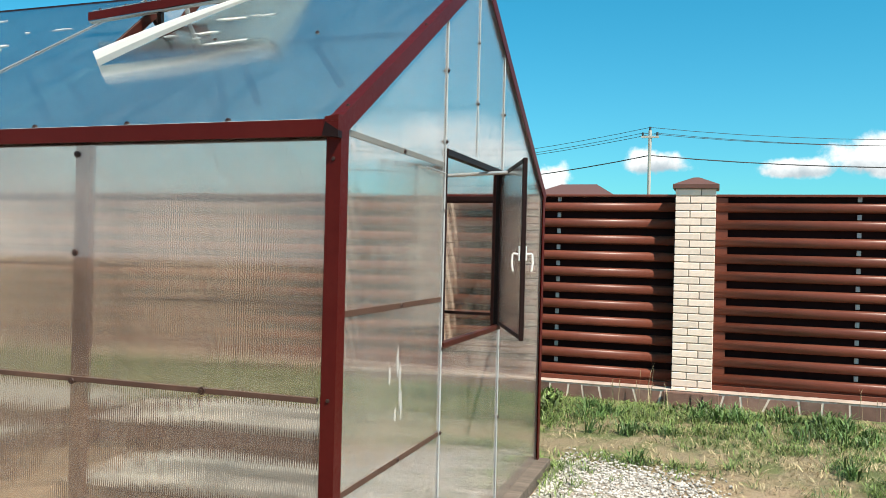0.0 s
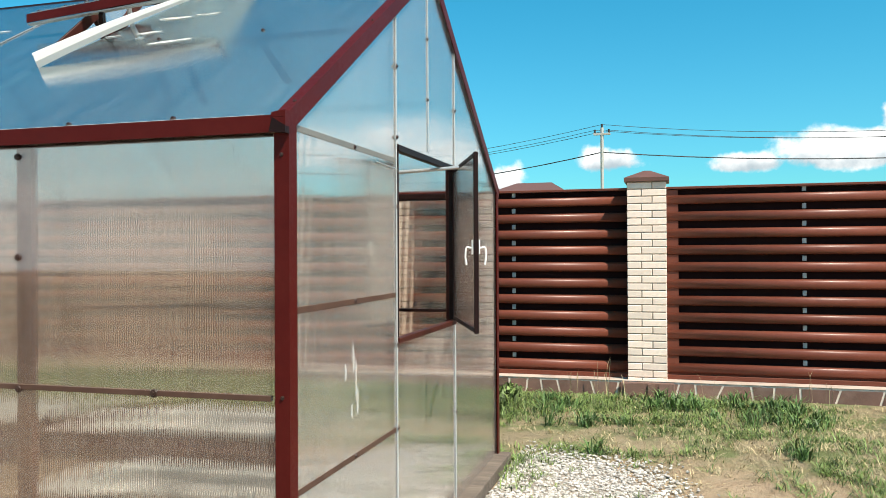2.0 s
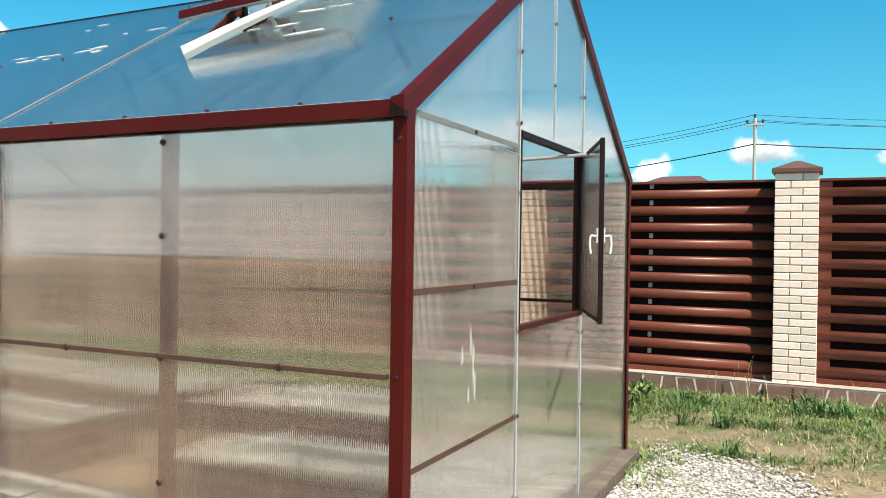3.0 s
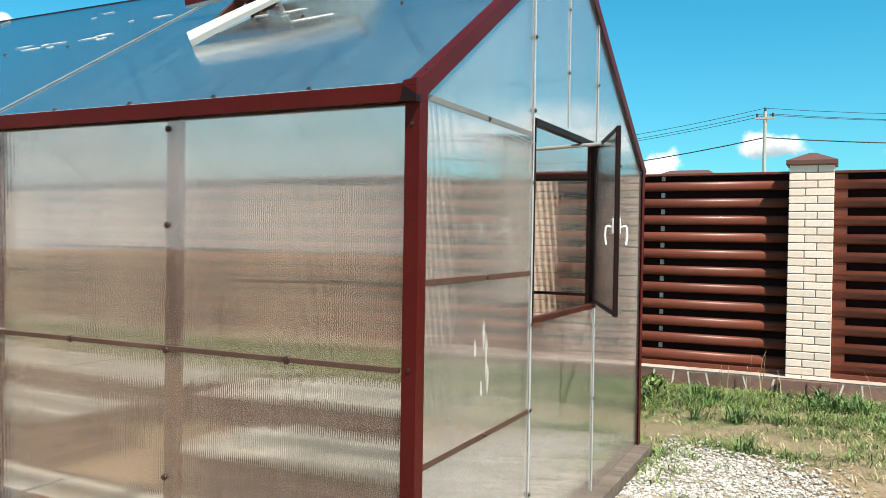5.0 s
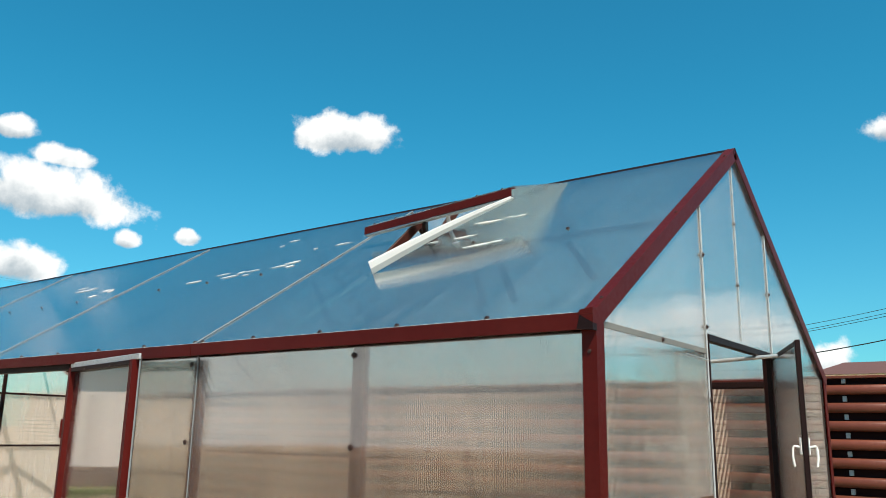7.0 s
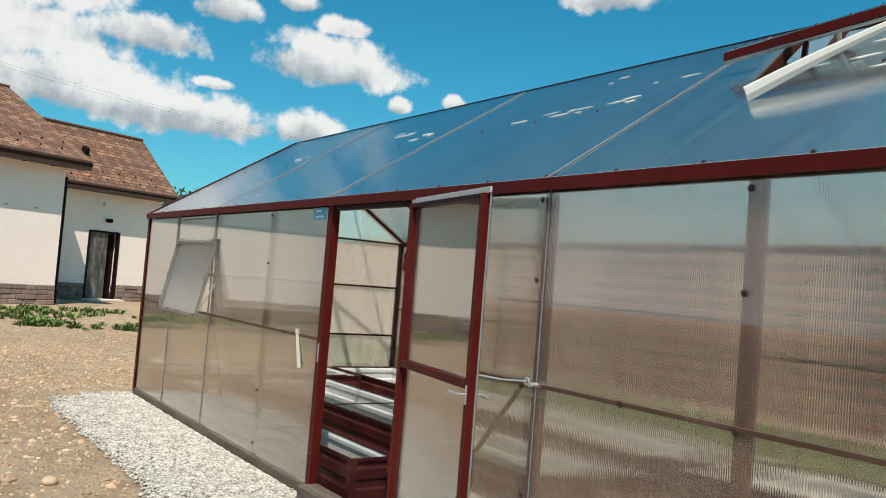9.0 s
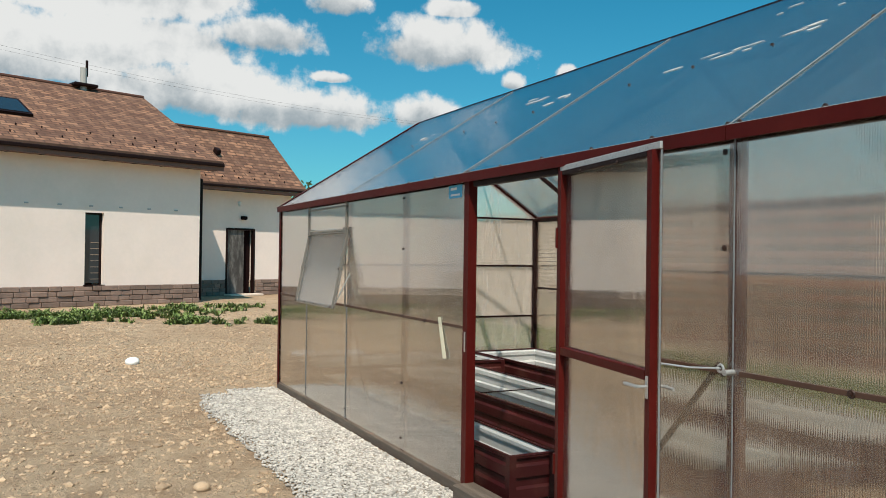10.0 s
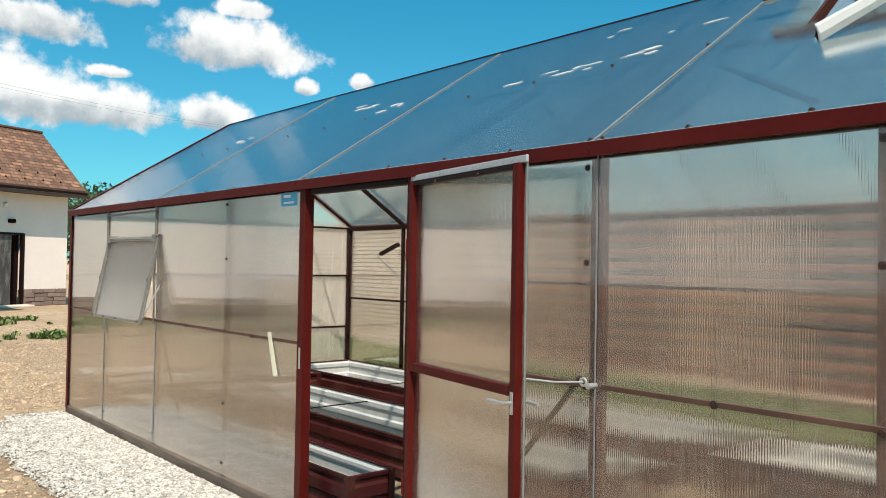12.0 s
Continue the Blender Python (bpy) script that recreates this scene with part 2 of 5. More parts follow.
M_HOPPER = sheet_material("grey_hopper_sheet", "X", veil=0.22, veil_tint=(0.48, 0.48, 0.47), gloss=0.25, dirt=0.08, ribs=0.04)
M_EDGE = material("white_edge_tape", (0.58, 0.57, 0.55), 0.45, 0, 0.06, 8)
M_CLEAR = material("clear_joint_profile", (0.38, 0.40, 0.41), 0.3, 0, 0.12, 8)


def scuff_material(name, most):
    """A thin broken white haze on a clear sheet."""
    m = bpy.data.materials.new(name)
    m.use_nodes = True
    t = m.node_tree
    clear, white = t.nodes.new("ShaderNodeBsdfTransparent"), t.nodes.new("ShaderNodeBsdfDiffuse")
    white.inputs["Color"].default_value = (0.8, 0.79, 0.76, 1)
    n = nd(t, "ShaderNodeTexNoise", Scale=45.0, Detail=4.0)
    mix = t.nodes.new("ShaderNodeMixShader")
    t.links.new(ramp(t, n.outputs["Fac"], 0.36, 0.64, 0.0, most), mix.inputs[0])
    t.links.new(clear.outputs[0], mix.inputs[1])
    t.links.new(white.outputs[0], mix.inputs[2])
    t.links.new(mix.outputs[0], t.nodes["Material Output"].inputs["Surface"])
    return m


M_RUB, M_MARK = scuff_material("thin_white_scuff", 0.80), scuff_material("faint_rubbed_mark", 0.42)
M_CASING = material("grey_profile_and_hazed_rail", (0.17, 0.155, 0.135), 0.4, 0, 0.2, 8)
M_SEAM = material("weathered_clear_profile", (0.19, 0.205, 0.215), 0.3, 0, 0.12, 8)
M_SCREW = material("brown_screw_washer", (0.040, 0.019, 0.014), 0.4, 0.2, 0.15, 30)
M_CHROME = material("zinc_plated_steel", (0.50, 0.50, 0.49), 0.32, 0.6, 0.1, 25)
M_WHITE = material("white_plastic", (0.80, 0.80, 0.78), 0.35, 0, 0.05, 10)
M_GALV = material("galvanised_sheet", (0.52, 0.54, 0.54), 0.42, 0.25, 0.12, 12)
M_BED = material("bed_red_brown_paint", (0.034, 0.0045, 0.005), 0.45, 0, 0.16, 5, 0.0004, 200, (0.20, 0.10, 0.07), 0.16, spec=0.25)
M_SOIL = material("dark_soil", (0.06, 0.045, 0.03), 0.95, 0, 0.4, 6, 0.02, 30)
M_FLOOR = material("trodden_soil", (0.17, 0.122, 0.080), 0.95, 0, 0.35, 5, 0.01, 40, coords="World")
M_SILL = material("weathered_timber", (0.105, 0.080, 0.062), 0.8, 0, 0.3, 5, 0.003, 40, (0.26, 0.21, 0.165), 0.45, stretch=(0.5, 4, 4))
M_FENCE = material("brown_coated_slat", (0.150, 0.041, 0.024), 0.38, 0, 0.16, 3, 0, 40, (0.20, 0.10, 0.065), 0.16, random=0.14, spec=0.3)
# also painted shade: the louvre gaps and the rooms behind the openings
M_BLACK = material("black_coat_and_shade", (0.016, 0.007, 0.007), 0.9, 0, 0.2, 3, spec=0.05)
M_BRICK = material("cream_brick", (0.86, 0.70, 0.59), 0.75, 0, 0.10, 9, 0.0015, 70, (0.42, 0.33, 0.23), 0.22, random=0.10)
M_MORTAR = material("grey_mortar", (0.30, 0.24, 0.19), 0.9, 0, 0.2, 12, 0.002, 60)
M_CAP = material("brown_cap", (0.135, 0.060, 0.042), 0.5, 0, 0.15, 6, 0.001, 50)
M_PLINTH = material("brown_flagstone", (0.19, 0.105, 0.080), 0.8, 0, 0.3, 6, 0.004, 30, (0.33, 0.24, 0.19), 0.35, random=0.35)
M_JOINT = material("pale_cement_joint", (0.74, 0.64, 0.55), 0.9, 0, 0.15, 12, 0.003, 40)
M_COPING = material("grey_cement_coping", (0.46, 0.37, 0.31), 0.85, 0, 0.25, 5, 0.003, 40, (0.25, 0.17, 0.13), 0.5)
M_SOFFIT = material("brown_soffit_panel", (0.17, 0.085, 0.065), 0.6, 0, 0.15, 3)
M_STUCCO = material("cream_render", (0.87, 0.75, 0.69), 0.85, 0, 0.05, 0.7, 0.004, 60, (0.66, 0.60, 0.52), 0.25)
M_STONE = material("brown_split_stone", (0.235, 0.165, 0.135), 0.85, 0, 0.25, 5, 0.01, 16, random=0.22)
M_DOOR = material("dark_wooden_door", (0.055, 0.048, 0.045), 0.55, 0, 0.4, 3, 0.002, 30, (0.5, 0.48, 0.45), 0.35, stretch=(3, 3, 0.8))
M_GLASS = glass_material("dark_window_glass", (0.02, 0.03, 0.04))
M_GRAVEL = material("white_limestone_chips", (0.44, 0.41, 0.37), 0.9, 0, 0.3, 8, 0.003, 60, island=0.38, coords="World")
M_GRIT = material("gravel_grit", (0.27, 0.225, 0.18), 0.95, 0, 0.4, 20, 0.01, 50, (0.45, 0.40, 0.34), 0.5, coords="World")
M_PEBBLE = material("tan_clods", (0.45, 0.325, 0.215), 0.95, 0, 0.25, 3, 0.004, 40, island=0.30, coords="World")
M_LEAF = material("weed_green", (0.135, 0.190, 0.050), 0.6, 0, 0.4, 1.6, island=0.75, coords="World")
M_WEED = material("broad_weed_green", (0.085, 0.150, 0.040), 0.55, 0, 0.4, 2, island=0.6, coords="World")
M_DRY = material("straw", (0.45, 0.36, 0.21), 0.8, 0, 0.3, 3, island=0.4, coords="World")
M_TREE = material("far_foliage", (0.045, 0.075, 0.022), 0.7, 0, 0.4, 0.6, coords="World")
M_POLE = material("concrete_pole", (0.42, 0.42, 0.40), 0.8, 0, 0.12, 1)
M_WIRE = material("black_cable", (0.03, 0.035, 0.04), 0.6)
M_BLUE = material("blue_sticker", (0.05, 0.40, 0.66), 0.4, 0, 0.08, 20)
M_TAPE = material("yellowed_tape", (0.70, 0.66, 0.50), 0.5, 0, 0.1, 10)


def shingle_material():
    """Brown bitumen shingles in staggered tabs with a lighter diagonal pattern."""
    m = bpy.data.materials.new("brown_shingles")
    m.use_nodes = True
    t = m.node_tree
    b = t.nodes["Principled BSDF"]
    uv = t.nodes.new("ShaderNodeUVMap")
    br = t.nodes.new("ShaderNodeTexBrick")
    br.offset, br.squash = 0.5, 1.0
    for key, v in (("Scale", 1.0), ("Mortar Size", 0.022), ("Mortar Smooth", 0.3), ("Bias", 0.1), ("Brick Width", 0.36), ("Row Height", 0.17)):
        br.inputs[key].default_value = v
    br.inputs["Color1"].default_value, br.inputs["Color2"].default_value, br.inputs["Mortar"].default_value = (0.42, 0.215, 0.125, 1), (0.16, 0.075, 0.048, 1), (0.06, 0.03, 0.02, 1)
    t.links.new(uv.outputs[0], br.inputs["Vector"])
    nz = nd(t, "ShaderNodeTexNoise", Scale=1.3, Detail=7.0, Roughness=0.7)
    t.links.new(uv.outputs[0], nz.inputs["Vector"])
    col = mixc(t, ramp(t, nz.outputs["Fac"], 0.35, 0.7, 0.0, 0.4), br.outputs["Color"], (0.30, 0.18, 0.12))
    # light and dark tabs make a lattice of diamonds
    sep = t.nodes.new("ShaderNodeSeparateXYZ")
    t.links.new(uv.outputs[0], sep.inputs[0])
    wob = math_node(t, "MULTIPLY", nz.outputs["Fac"], 0.35)
    along = math_node(t, "ADD", math_node(t, "MULTIPLY", sep.outputs["X"], 1 / 0.98), wob)
    row = math_node(t, "MULTIPLY", math_node(t, "FLOOR", math_node(t, "DIVIDE", sep.outputs["Y"], 0.17)), 0.17 / 1.36)
    waves = [math_node(t, "SINE", math_node(t, "MULTIPLY", math_node(t, op, along, row), 2 * math.pi)) for op in ("ADD", "SUBTRACT")]
    lattice = math_node(t, "MULTIPLY", *waves)
    col = mixc(t, ramp(t, lattice, -0.35, 0.35, 0.0, 0.62), col, (0.105, 0.052, 0.034))
    t.links.new(col, b.inputs["Base Color"])
    b.inputs["Roughness"].default_value = 0.85
    bp = nd(t, "ShaderNodeBump", Strength=0.8, Distance=0.02)
    t.links.new(br.outputs["Fac"], bp.inputs["Height"])
    bp.invert = True
    t.links.new(bp.outputs[0], b.inputs["Normal"])
    return m


def brick_wall_material():
    """Cream bricks in half bond, laid by x and height."""
    m = bpy.data.materials.new("cream_brickwork")
    m.use_nodes = True
    t = m.node_tree
    b = t.nodes["Principled BSDF"]
    geo = t.nodes.new("ShaderNodeNewGeometry")
    sep, comb = t.nodes.new("ShaderNodeSeparateXYZ"), t.nodes.new("ShaderNodeCombineXYZ")
    t.links.new(geo.outputs["Position"], sep.inputs[0])
    t.links.new(sep.outputs["X"], comb.inputs["X"])
    t.links.new(sep.outputs["Z"], comb.inputs["Y"])
    br = t.nodes.new("ShaderNodeTexBrick")
    for key, v in (("Scale", 1.0), ("Mortar Size", 0.009), ("Brick Width", 0.26), ("Row Height", 0.076)):
        br.inputs[key].default_value = v
    br.inputs["Color1"].default_value, br.inputs["Color2"].default_value, br.inputs["Mortar"].default_value = (0.80, 0.68, 0.55, 1), (0.70, 0.58, 0.46, 1), (0.16, 0.12, 0.09, 1)
    t.links.new(comb.outputs[0], br.inputs["Vector"])
    t.links.new(br.outputs["Color"], b.inputs["Base Color"])
    b.inputs["Roughness"].default_value = 0.8
    return m


def ground_material():
    """Bare tan clay with clods, turning to weedy grass towards the fence and to pasture far off."""
    m = bpy.data.materials.new("ground_soil")
    m.use_nodes = True
    t = m.node_tree
    b = t.nodes["Principled BSDF"]
    geo = t.nodes.new("ShaderNodeNewGeometry")
    p = geo.outputs["Position"]

    def noise_at(scale, detail=6.0, rough=0.6):
        n = nd(t, "ShaderNodeTexNoise", Scale=scale, Detail=detail, Roughness=rough)
        t.links.new(p, n.inputs["Vector"])
        return n.outputs["Fac"]
    a, c, f = noise_at(0.35), noise_at(3.0), noise_at(28.0, 5)
    col = mixc(t, ramp(t, a, 0.35, 0.65), (0.53, 0.365, 0.230), (0.63, 0.465, 0.310))
    col = mixc(t, ramp(t, c, 0.4, 0.7, 0, 0.55), col, (0.34, 0.205, 0.115))
    col = mixc(t, ramp(t, f, 0.5, 0.75, 0, 0.5), col, (0.62, 0.48, 0.33))
    col = mixc(t, ramp(t, noise_at(11.0), 0.56, 0.68, 0, 0.55), col, (0.24, 0.145, 0.085))
    sep = t.nodes.new("ShaderNodeSeparateXYZ")
    t.links.new(p, sep.inputs[0])
    edge = math_node(t, "ADD", sep.outputs["Y"], math_node(t, "MULTIPLY", math_node(t, "SUBTRACT", noise_at(0.9), 0.5), 3.0))
    grassy = math_node(t, "MULTIPLY", ramp(t, edge, 5.2, 6.6), ramp(t, sep.outputs["X"], -19.5, -17.5))
    green = mixc(t, ramp(t, noise_at(2.2), 0.4, 0.62), (0.38, 0.295, 0.175), (0.19, 0.22, 0.075))
    green = mixc(t, ramp(t, sep.outputs["X"], -6.0, -2.5, 0.92, 0.0), green, (0.14, 0.245, 0.055))
    col = mixc(t, grassy, col, green)
    # rough pasture on the open, unseen side
    far = math_node(t, "ADD", sep.outputs["Y"], math_node(t, "MULTIPLY", math_node(t, "SUBTRACT", a, 0.5), 5.0))
    far = math_node(t, "ADD", far, ramp(t, sep.outputs["X"], -11.0, -4.5, 0.6, 0.0))
    pasture = mixc(t, ramp(t, noise_at(0.12), 0.4, 0.6), (0.235, 0.180, 0.100), (0.30, 0.215, 0.130))
    # unseen ground, made darker so the front sheets mirror less light
    pasture = mixc(t, ramp(t, sep.outputs["X"], -9.0, -4.0, 0.8, 0.0), pasture, (0.125, 0.088, 0.050))
    pasture = mixc(t, ramp(t, far, -34.0, -24.0, 1.0, 0.0), pasture, (0.25, 0.150, 0.090))
    col = mixc(t, ramp(t, far, -3.4, -1.9, 1.0, 0.0), col, pasture)
    t.links.new(col, b.inputs["Base Color"])
    b.inputs["Roughness"].default_value = 0.95
    h = math_node(t, "ADD", math_node(t, "MULTIPLY", c, 0.08), math_node(t, "MULTIPLY", noise_at(14.0, 9, 0.75), 0.10))
    bp = nd(t, "ShaderNodeBump", Strength=0.9, Distance=1.0)
    t.links.new(h, bp.inputs["Height"])
    t.links.new(bp.outputs[0], b.inputs["Normal"])
    return m


M_SHINGLE, M_GROUND, M_BRICKWORK = shingle_material(), ground_material(), brick_wall_material()


# ---- mesh helpers ----
def thing(name, label, category, at=(0, 0, 0), group="", kind=""):
    ob = new(name)
    ob.empty_display_size = 0.2
    ob.location = at
    return tagged(ob, label, category, group, kind)


def link(name, me, parent=None, label=""):
    ob = new(name, me)
    if parent is not None:
        ob.parent = parent
    if label:
        ob["label"] = label
    return ob


def world_of(ob):
    m = ob.matrix_basis.copy()
    while ob.parent:
        ob = ob.parent
        m = ob.matrix_basis @ m
    return m


def mesh_of(name, bm, mat):
    me = bpy.data.meshes.new(name)
    bm.to_mesh(me)
    bm.free()
    me.materials.append(mat)
    return me


def part(name, bm, mat, parent=None, label=""):
    """Links a bmesh given in world coordinates as one mesh under a thing or part."""
    if parent is not None:
        bmesh.ops.transform(bm, matrix=world_of(parent).inverted(), verts=bm.verts)
    return link(name, mesh_of(name, bm, mat), parent, label)


def box(lo, hi, bevel=0.0, bm=None):
    bm = bm or bmesh.new()
    c = [(a + b) / 2 for a, b in zip(lo, hi)]
    s = [abs(b - a) for a, b in zip(lo, hi)]
    made = bmesh.ops.create_cube(bm, size=1.0, matrix=Matrix.LocRotScale(c, None, s))
    if bevel:
        vs = set(made["verts"])
        bmesh.ops.bevel(bm, geom=[e for e in bm.edges if e.verts[0] in vs], offset=bevel, segments=1, affect="EDGES")
    return bm


def bar(a, b, w, d, up=(0, 0, 1), bevel=0.002, bm=None):
    """A bar from a to b, w wide (across up and the run) and d deep (along up)."""
    a, b = Vector(a), Vector(b)
    z = (b - a).normalized()
    x = Vector(up).cross(z).normalized()
    y = z.cross(x)
    m = Matrix((x, y, z)).transposed().to_4x4()
    m.translation = (a + b) / 2
    bm = bm or bmesh.new()
    made = bmesh.ops.create_cube(bm, size=1.0, matrix=m @ Matrix.Diagonal((w, d, (b - a).length, 1)))
    if bevel:
        vs = set(made["verts"])
        bmesh.ops.bevel(bm, geom=[e for e in bm.edges if e.verts[0] in vs], offset=bevel, segments=1, affect="EDGES")
    return bm


def rod(points, r, seg=10, bm=None):
    """A round rod along a line of points."""
    bm = bm or bmesh.new()
    pts = [Vector(p) for p in points]
    rings = []
    for i, p in enumerate(pts):
        t = (pts[min(i + 1, len(pts) - 1)] - pts[max(i - 1, 0)]).normalized()
        x = t.orthogonal().normalized()
        if rings:
            x = (last - t * last.dot(t)).normalized()
        last, y = x, t.cross(x)
        rings.append([bm.verts.new(p + r * (math.cos(k) * x + math.sin(k) * y)) for k in (2 * math.pi * j / seg for j in range(seg))])
    for a, b in zip(rings, rings[1:]):
        for j in range(seg):
            bm.faces.new((a[j], a[(j + 1) % seg], b[(j + 1) % seg], b[j]))
    bm.faces.new(rings[0][::-1])
    bm.faces.new(rings[-1])
    return bm


def prism(outline, thick, normal):
    """A slab from a closed flat outline, thickened along normal."""
    bm = bmesh.new()
    n = Vector(normal).normalized() * thick
    a = [bm.verts.new(p) for p in outline]
    b = [bm.verts.new(Vector(p) + n) for p in outline]
    bm.faces.new(a)
    bm.faces.new(b[::-1])
    for i in range(len(a)):
        j = (i + 1) % len(a)
        bm.faces.new((a[j], a[i], b[i], b[j]))
    bmesh.ops.recalc_face_normals(bm, faces=bm.faces)
    return bm


def loft(profile, a, b, side, up=(0, 0, 1), closed=False):
    """An open or closed profile of (s, h) pairs, along side and up, swept from a to b."""
    bm = bmesh.new()
    side, up = Vector(side), Vector(up)
    ra = [bm.verts.new(Vector(a) + s * side + h * up) for s, h in profile]
    rb = [bm.verts.new(Vector(b) + s * side + h * up) for s, h in profile]
    k = len(profile)
    for i in range(k if closed else k - 1):
        j = (i + 1) % k
        bm.faces.new((ra[i], ra[j], rb[j], rb[i]))
    if closed:
        bm.faces.new(ra[::-1])
        bm.faces.new(rb)
        bmesh.ops.recalc_face_normals(bm, faces=bm.faces)
    return bm


def raw_mesh(name, verts, faces, mat):
    me = bpy.data.meshes.new(name)
    me.from_pydata([tuple(v) for v in verts], [], faces)
    me.materials.append(mat)
    me.update()
    return me


rng = np.random.default_rng(7)

# ---- ground ----
def lie(x, y):
    """Height of the ground: level round the greenhouse, falling away behind the camera."""
    z = -0.10 * max(0.0, -y - 34.0) ** 0.9
    z += 0.03 * noise.noise((x * 0.25, y * 0.25, 0.3)) * (1 if y < 2 and x > -22 else 0.3)
    return max(z, -60.0)


def make_ground():
    xs = sorted({round(s * v, 2) for s in (-1, 1) for v in [*np.arange(0, 30, 0.5), *np.geomspace(30, 2600, 26)]})
    grid = [[(x, y, lie(x, y)) for x in xs] for y in xs]
    n = len(xs)
    verts = [p for row in grid for p in row]
    faces = [(j * n + i, j * n + i + 1, (j + 1) * n + i + 1, (j + 1) * n + i) for j in range(n - 1) for i in range(n - 1)]
    me = raw_mesh("ground", verts, faces, M_GROUND)
    me.polygons.foreach_set("use_smooth", [True] * len(me.polygons))
    tagged(link("ground", me), "bare tan clay ground with clods and stones", "ground", kind="structure")


make_ground()

# ---- greenhouse ----
X0, X1, Y0, Y1 = -1.208, -9.65, 2.45, 5.71      # near gable, far gable, front wall, back wall
EAVE, RIDGE, YM, BASE = 1.955, 2.998, 4.08, 0.085
SLOPE = (RIDGE - EAVE) / (YM - Y0)
SHEET = 0.008
greenhouse = thing("greenhouse", "red-brown steel greenhouse with clouded fluted polycarbonate sheets on a timber sill", "greenhouse", (X0, Y0, 0))


def zr(y):
    return EAVE + SLOPE * (y - Y0 if y < YM else Y1 - y)


def sheet(name, bm, mat, parent=greenhouse, label=""):
    ob = part(name, bm, mat, parent, label)
    ob.visible_shadow = False
    return ob


def gp(name, bm, mat=M_PAINT, label=""):
    return part(name, bm, mat, greenhouse, label)


# timber sill
for lo, hi in (((X1 - 0.03, Y0 - 0.006, -0.05), (-5.36, Y0 + 0.06, 0.07)), ((-5.34, Y0 - 0.09, -0.05), (-4.3, Y0 + 0.05, 0.10)), ((-4.28, Y0 - 0.006, -0.05), (X0 + 0.04, Y0 + 0.06, 0.07)),
               ((X0 - 0.06, Y0 + 0.07, -0.05), (X0 + 0.09, Y1 + 0.04, 0.085)), ((X1 - 0.03, Y1 - 0.06, -0.05), (X0 - 0.07, Y1 + 0.04, 0.07)), ((X1 - 0.03, Y0 + 0.07, -0.05), (X1 + 0.06, Y1 - 0.07, 0.07))):
    gp("sill_beam", box(lo, hi, 0.006), M_SILL, "weathered grey timber sill")

# steel frame inside the sheets; darker browns put its shade into the colour
POSTS = (-2.25, -3.275, -6.33, -7.50, -8.63)
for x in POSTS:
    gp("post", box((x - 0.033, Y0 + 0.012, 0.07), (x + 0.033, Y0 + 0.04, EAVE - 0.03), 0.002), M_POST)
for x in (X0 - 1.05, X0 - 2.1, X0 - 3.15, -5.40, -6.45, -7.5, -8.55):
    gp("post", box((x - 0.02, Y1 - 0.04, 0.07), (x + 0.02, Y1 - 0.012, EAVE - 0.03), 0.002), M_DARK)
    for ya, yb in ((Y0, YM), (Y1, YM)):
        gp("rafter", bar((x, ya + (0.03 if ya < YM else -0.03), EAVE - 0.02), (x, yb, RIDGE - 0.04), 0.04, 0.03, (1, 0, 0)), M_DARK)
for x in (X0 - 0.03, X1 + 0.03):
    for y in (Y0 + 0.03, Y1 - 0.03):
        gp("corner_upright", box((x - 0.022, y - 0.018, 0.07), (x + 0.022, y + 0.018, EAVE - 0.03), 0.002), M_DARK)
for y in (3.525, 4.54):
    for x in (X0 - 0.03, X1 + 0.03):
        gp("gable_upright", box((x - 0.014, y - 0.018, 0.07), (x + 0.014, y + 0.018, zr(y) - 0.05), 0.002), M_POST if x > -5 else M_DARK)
gp("front_rail", box((X0 - 0.06, Y0 - 0.0015, 1.029), (-3.24, Y0 + 0.020, 1.047), 0.001), M_STRIP)
gp("front_rail", box((-3.31, Y0 - 0.0015, 1.027), (-4.30, Y0 + 0.020, 1.045), 0.001), M_STRIP)
gp("front_rail", box((-5.40, Y0 - 0.0015, 1.013), (X1 + 0.05, Y0 + 0.020, 1.031), 0.001), M_STRIP)
for xa, xb, z in ((X0 - 0.05, -4.33, 1.09), (-4.37, -7.48, 1.34), (-7.52, X1 + 0.05, 1.07), (X0 - 0.05, X1 + 0.05, 1.90)):
    gp("back_rail", box((xa, Y1 - 0.032, z - 0.011), (xb, Y1 - 0.012, z + 0.011), 0.002), M_DARK)
for z in (0.72, 1.34, 1.92):
    gp("gable_rail", box((X1 + 0.012, Y0 + 0.05, z - 0.011), (X1 + 0.032, Y1 - 0.05, z + 0.011), 0.002), M_DARK)
# grey paints in the sheet's haze over this brown rail, set proud of it
gp("gable_rail", box((X0 - 0.020, Y0 + 0.05, 1.914), (X0 + 0.0015, 3.515, 1.936), 0.001), M_CASING)
for z in (0.715, 1.32):
    gp("gable_rail", box((X0 - 0.020, Y0 + 0.05, z - 0.011), (X0 + 0.0015, 3.515, z + 0.011), 0.001), M_STRIP)
for z in (0.69, 1.925):
    gp("gable_rail", box((X0 - 0.026, 4.56, z - 0.012), (X0 - 0.009, Y1 - 0.05, z + 0.012), 0.002), M_POST)
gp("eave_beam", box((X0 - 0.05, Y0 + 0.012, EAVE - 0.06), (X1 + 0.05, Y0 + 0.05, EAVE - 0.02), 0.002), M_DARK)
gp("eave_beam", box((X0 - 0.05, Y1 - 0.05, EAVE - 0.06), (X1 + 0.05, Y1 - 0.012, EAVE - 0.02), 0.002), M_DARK)
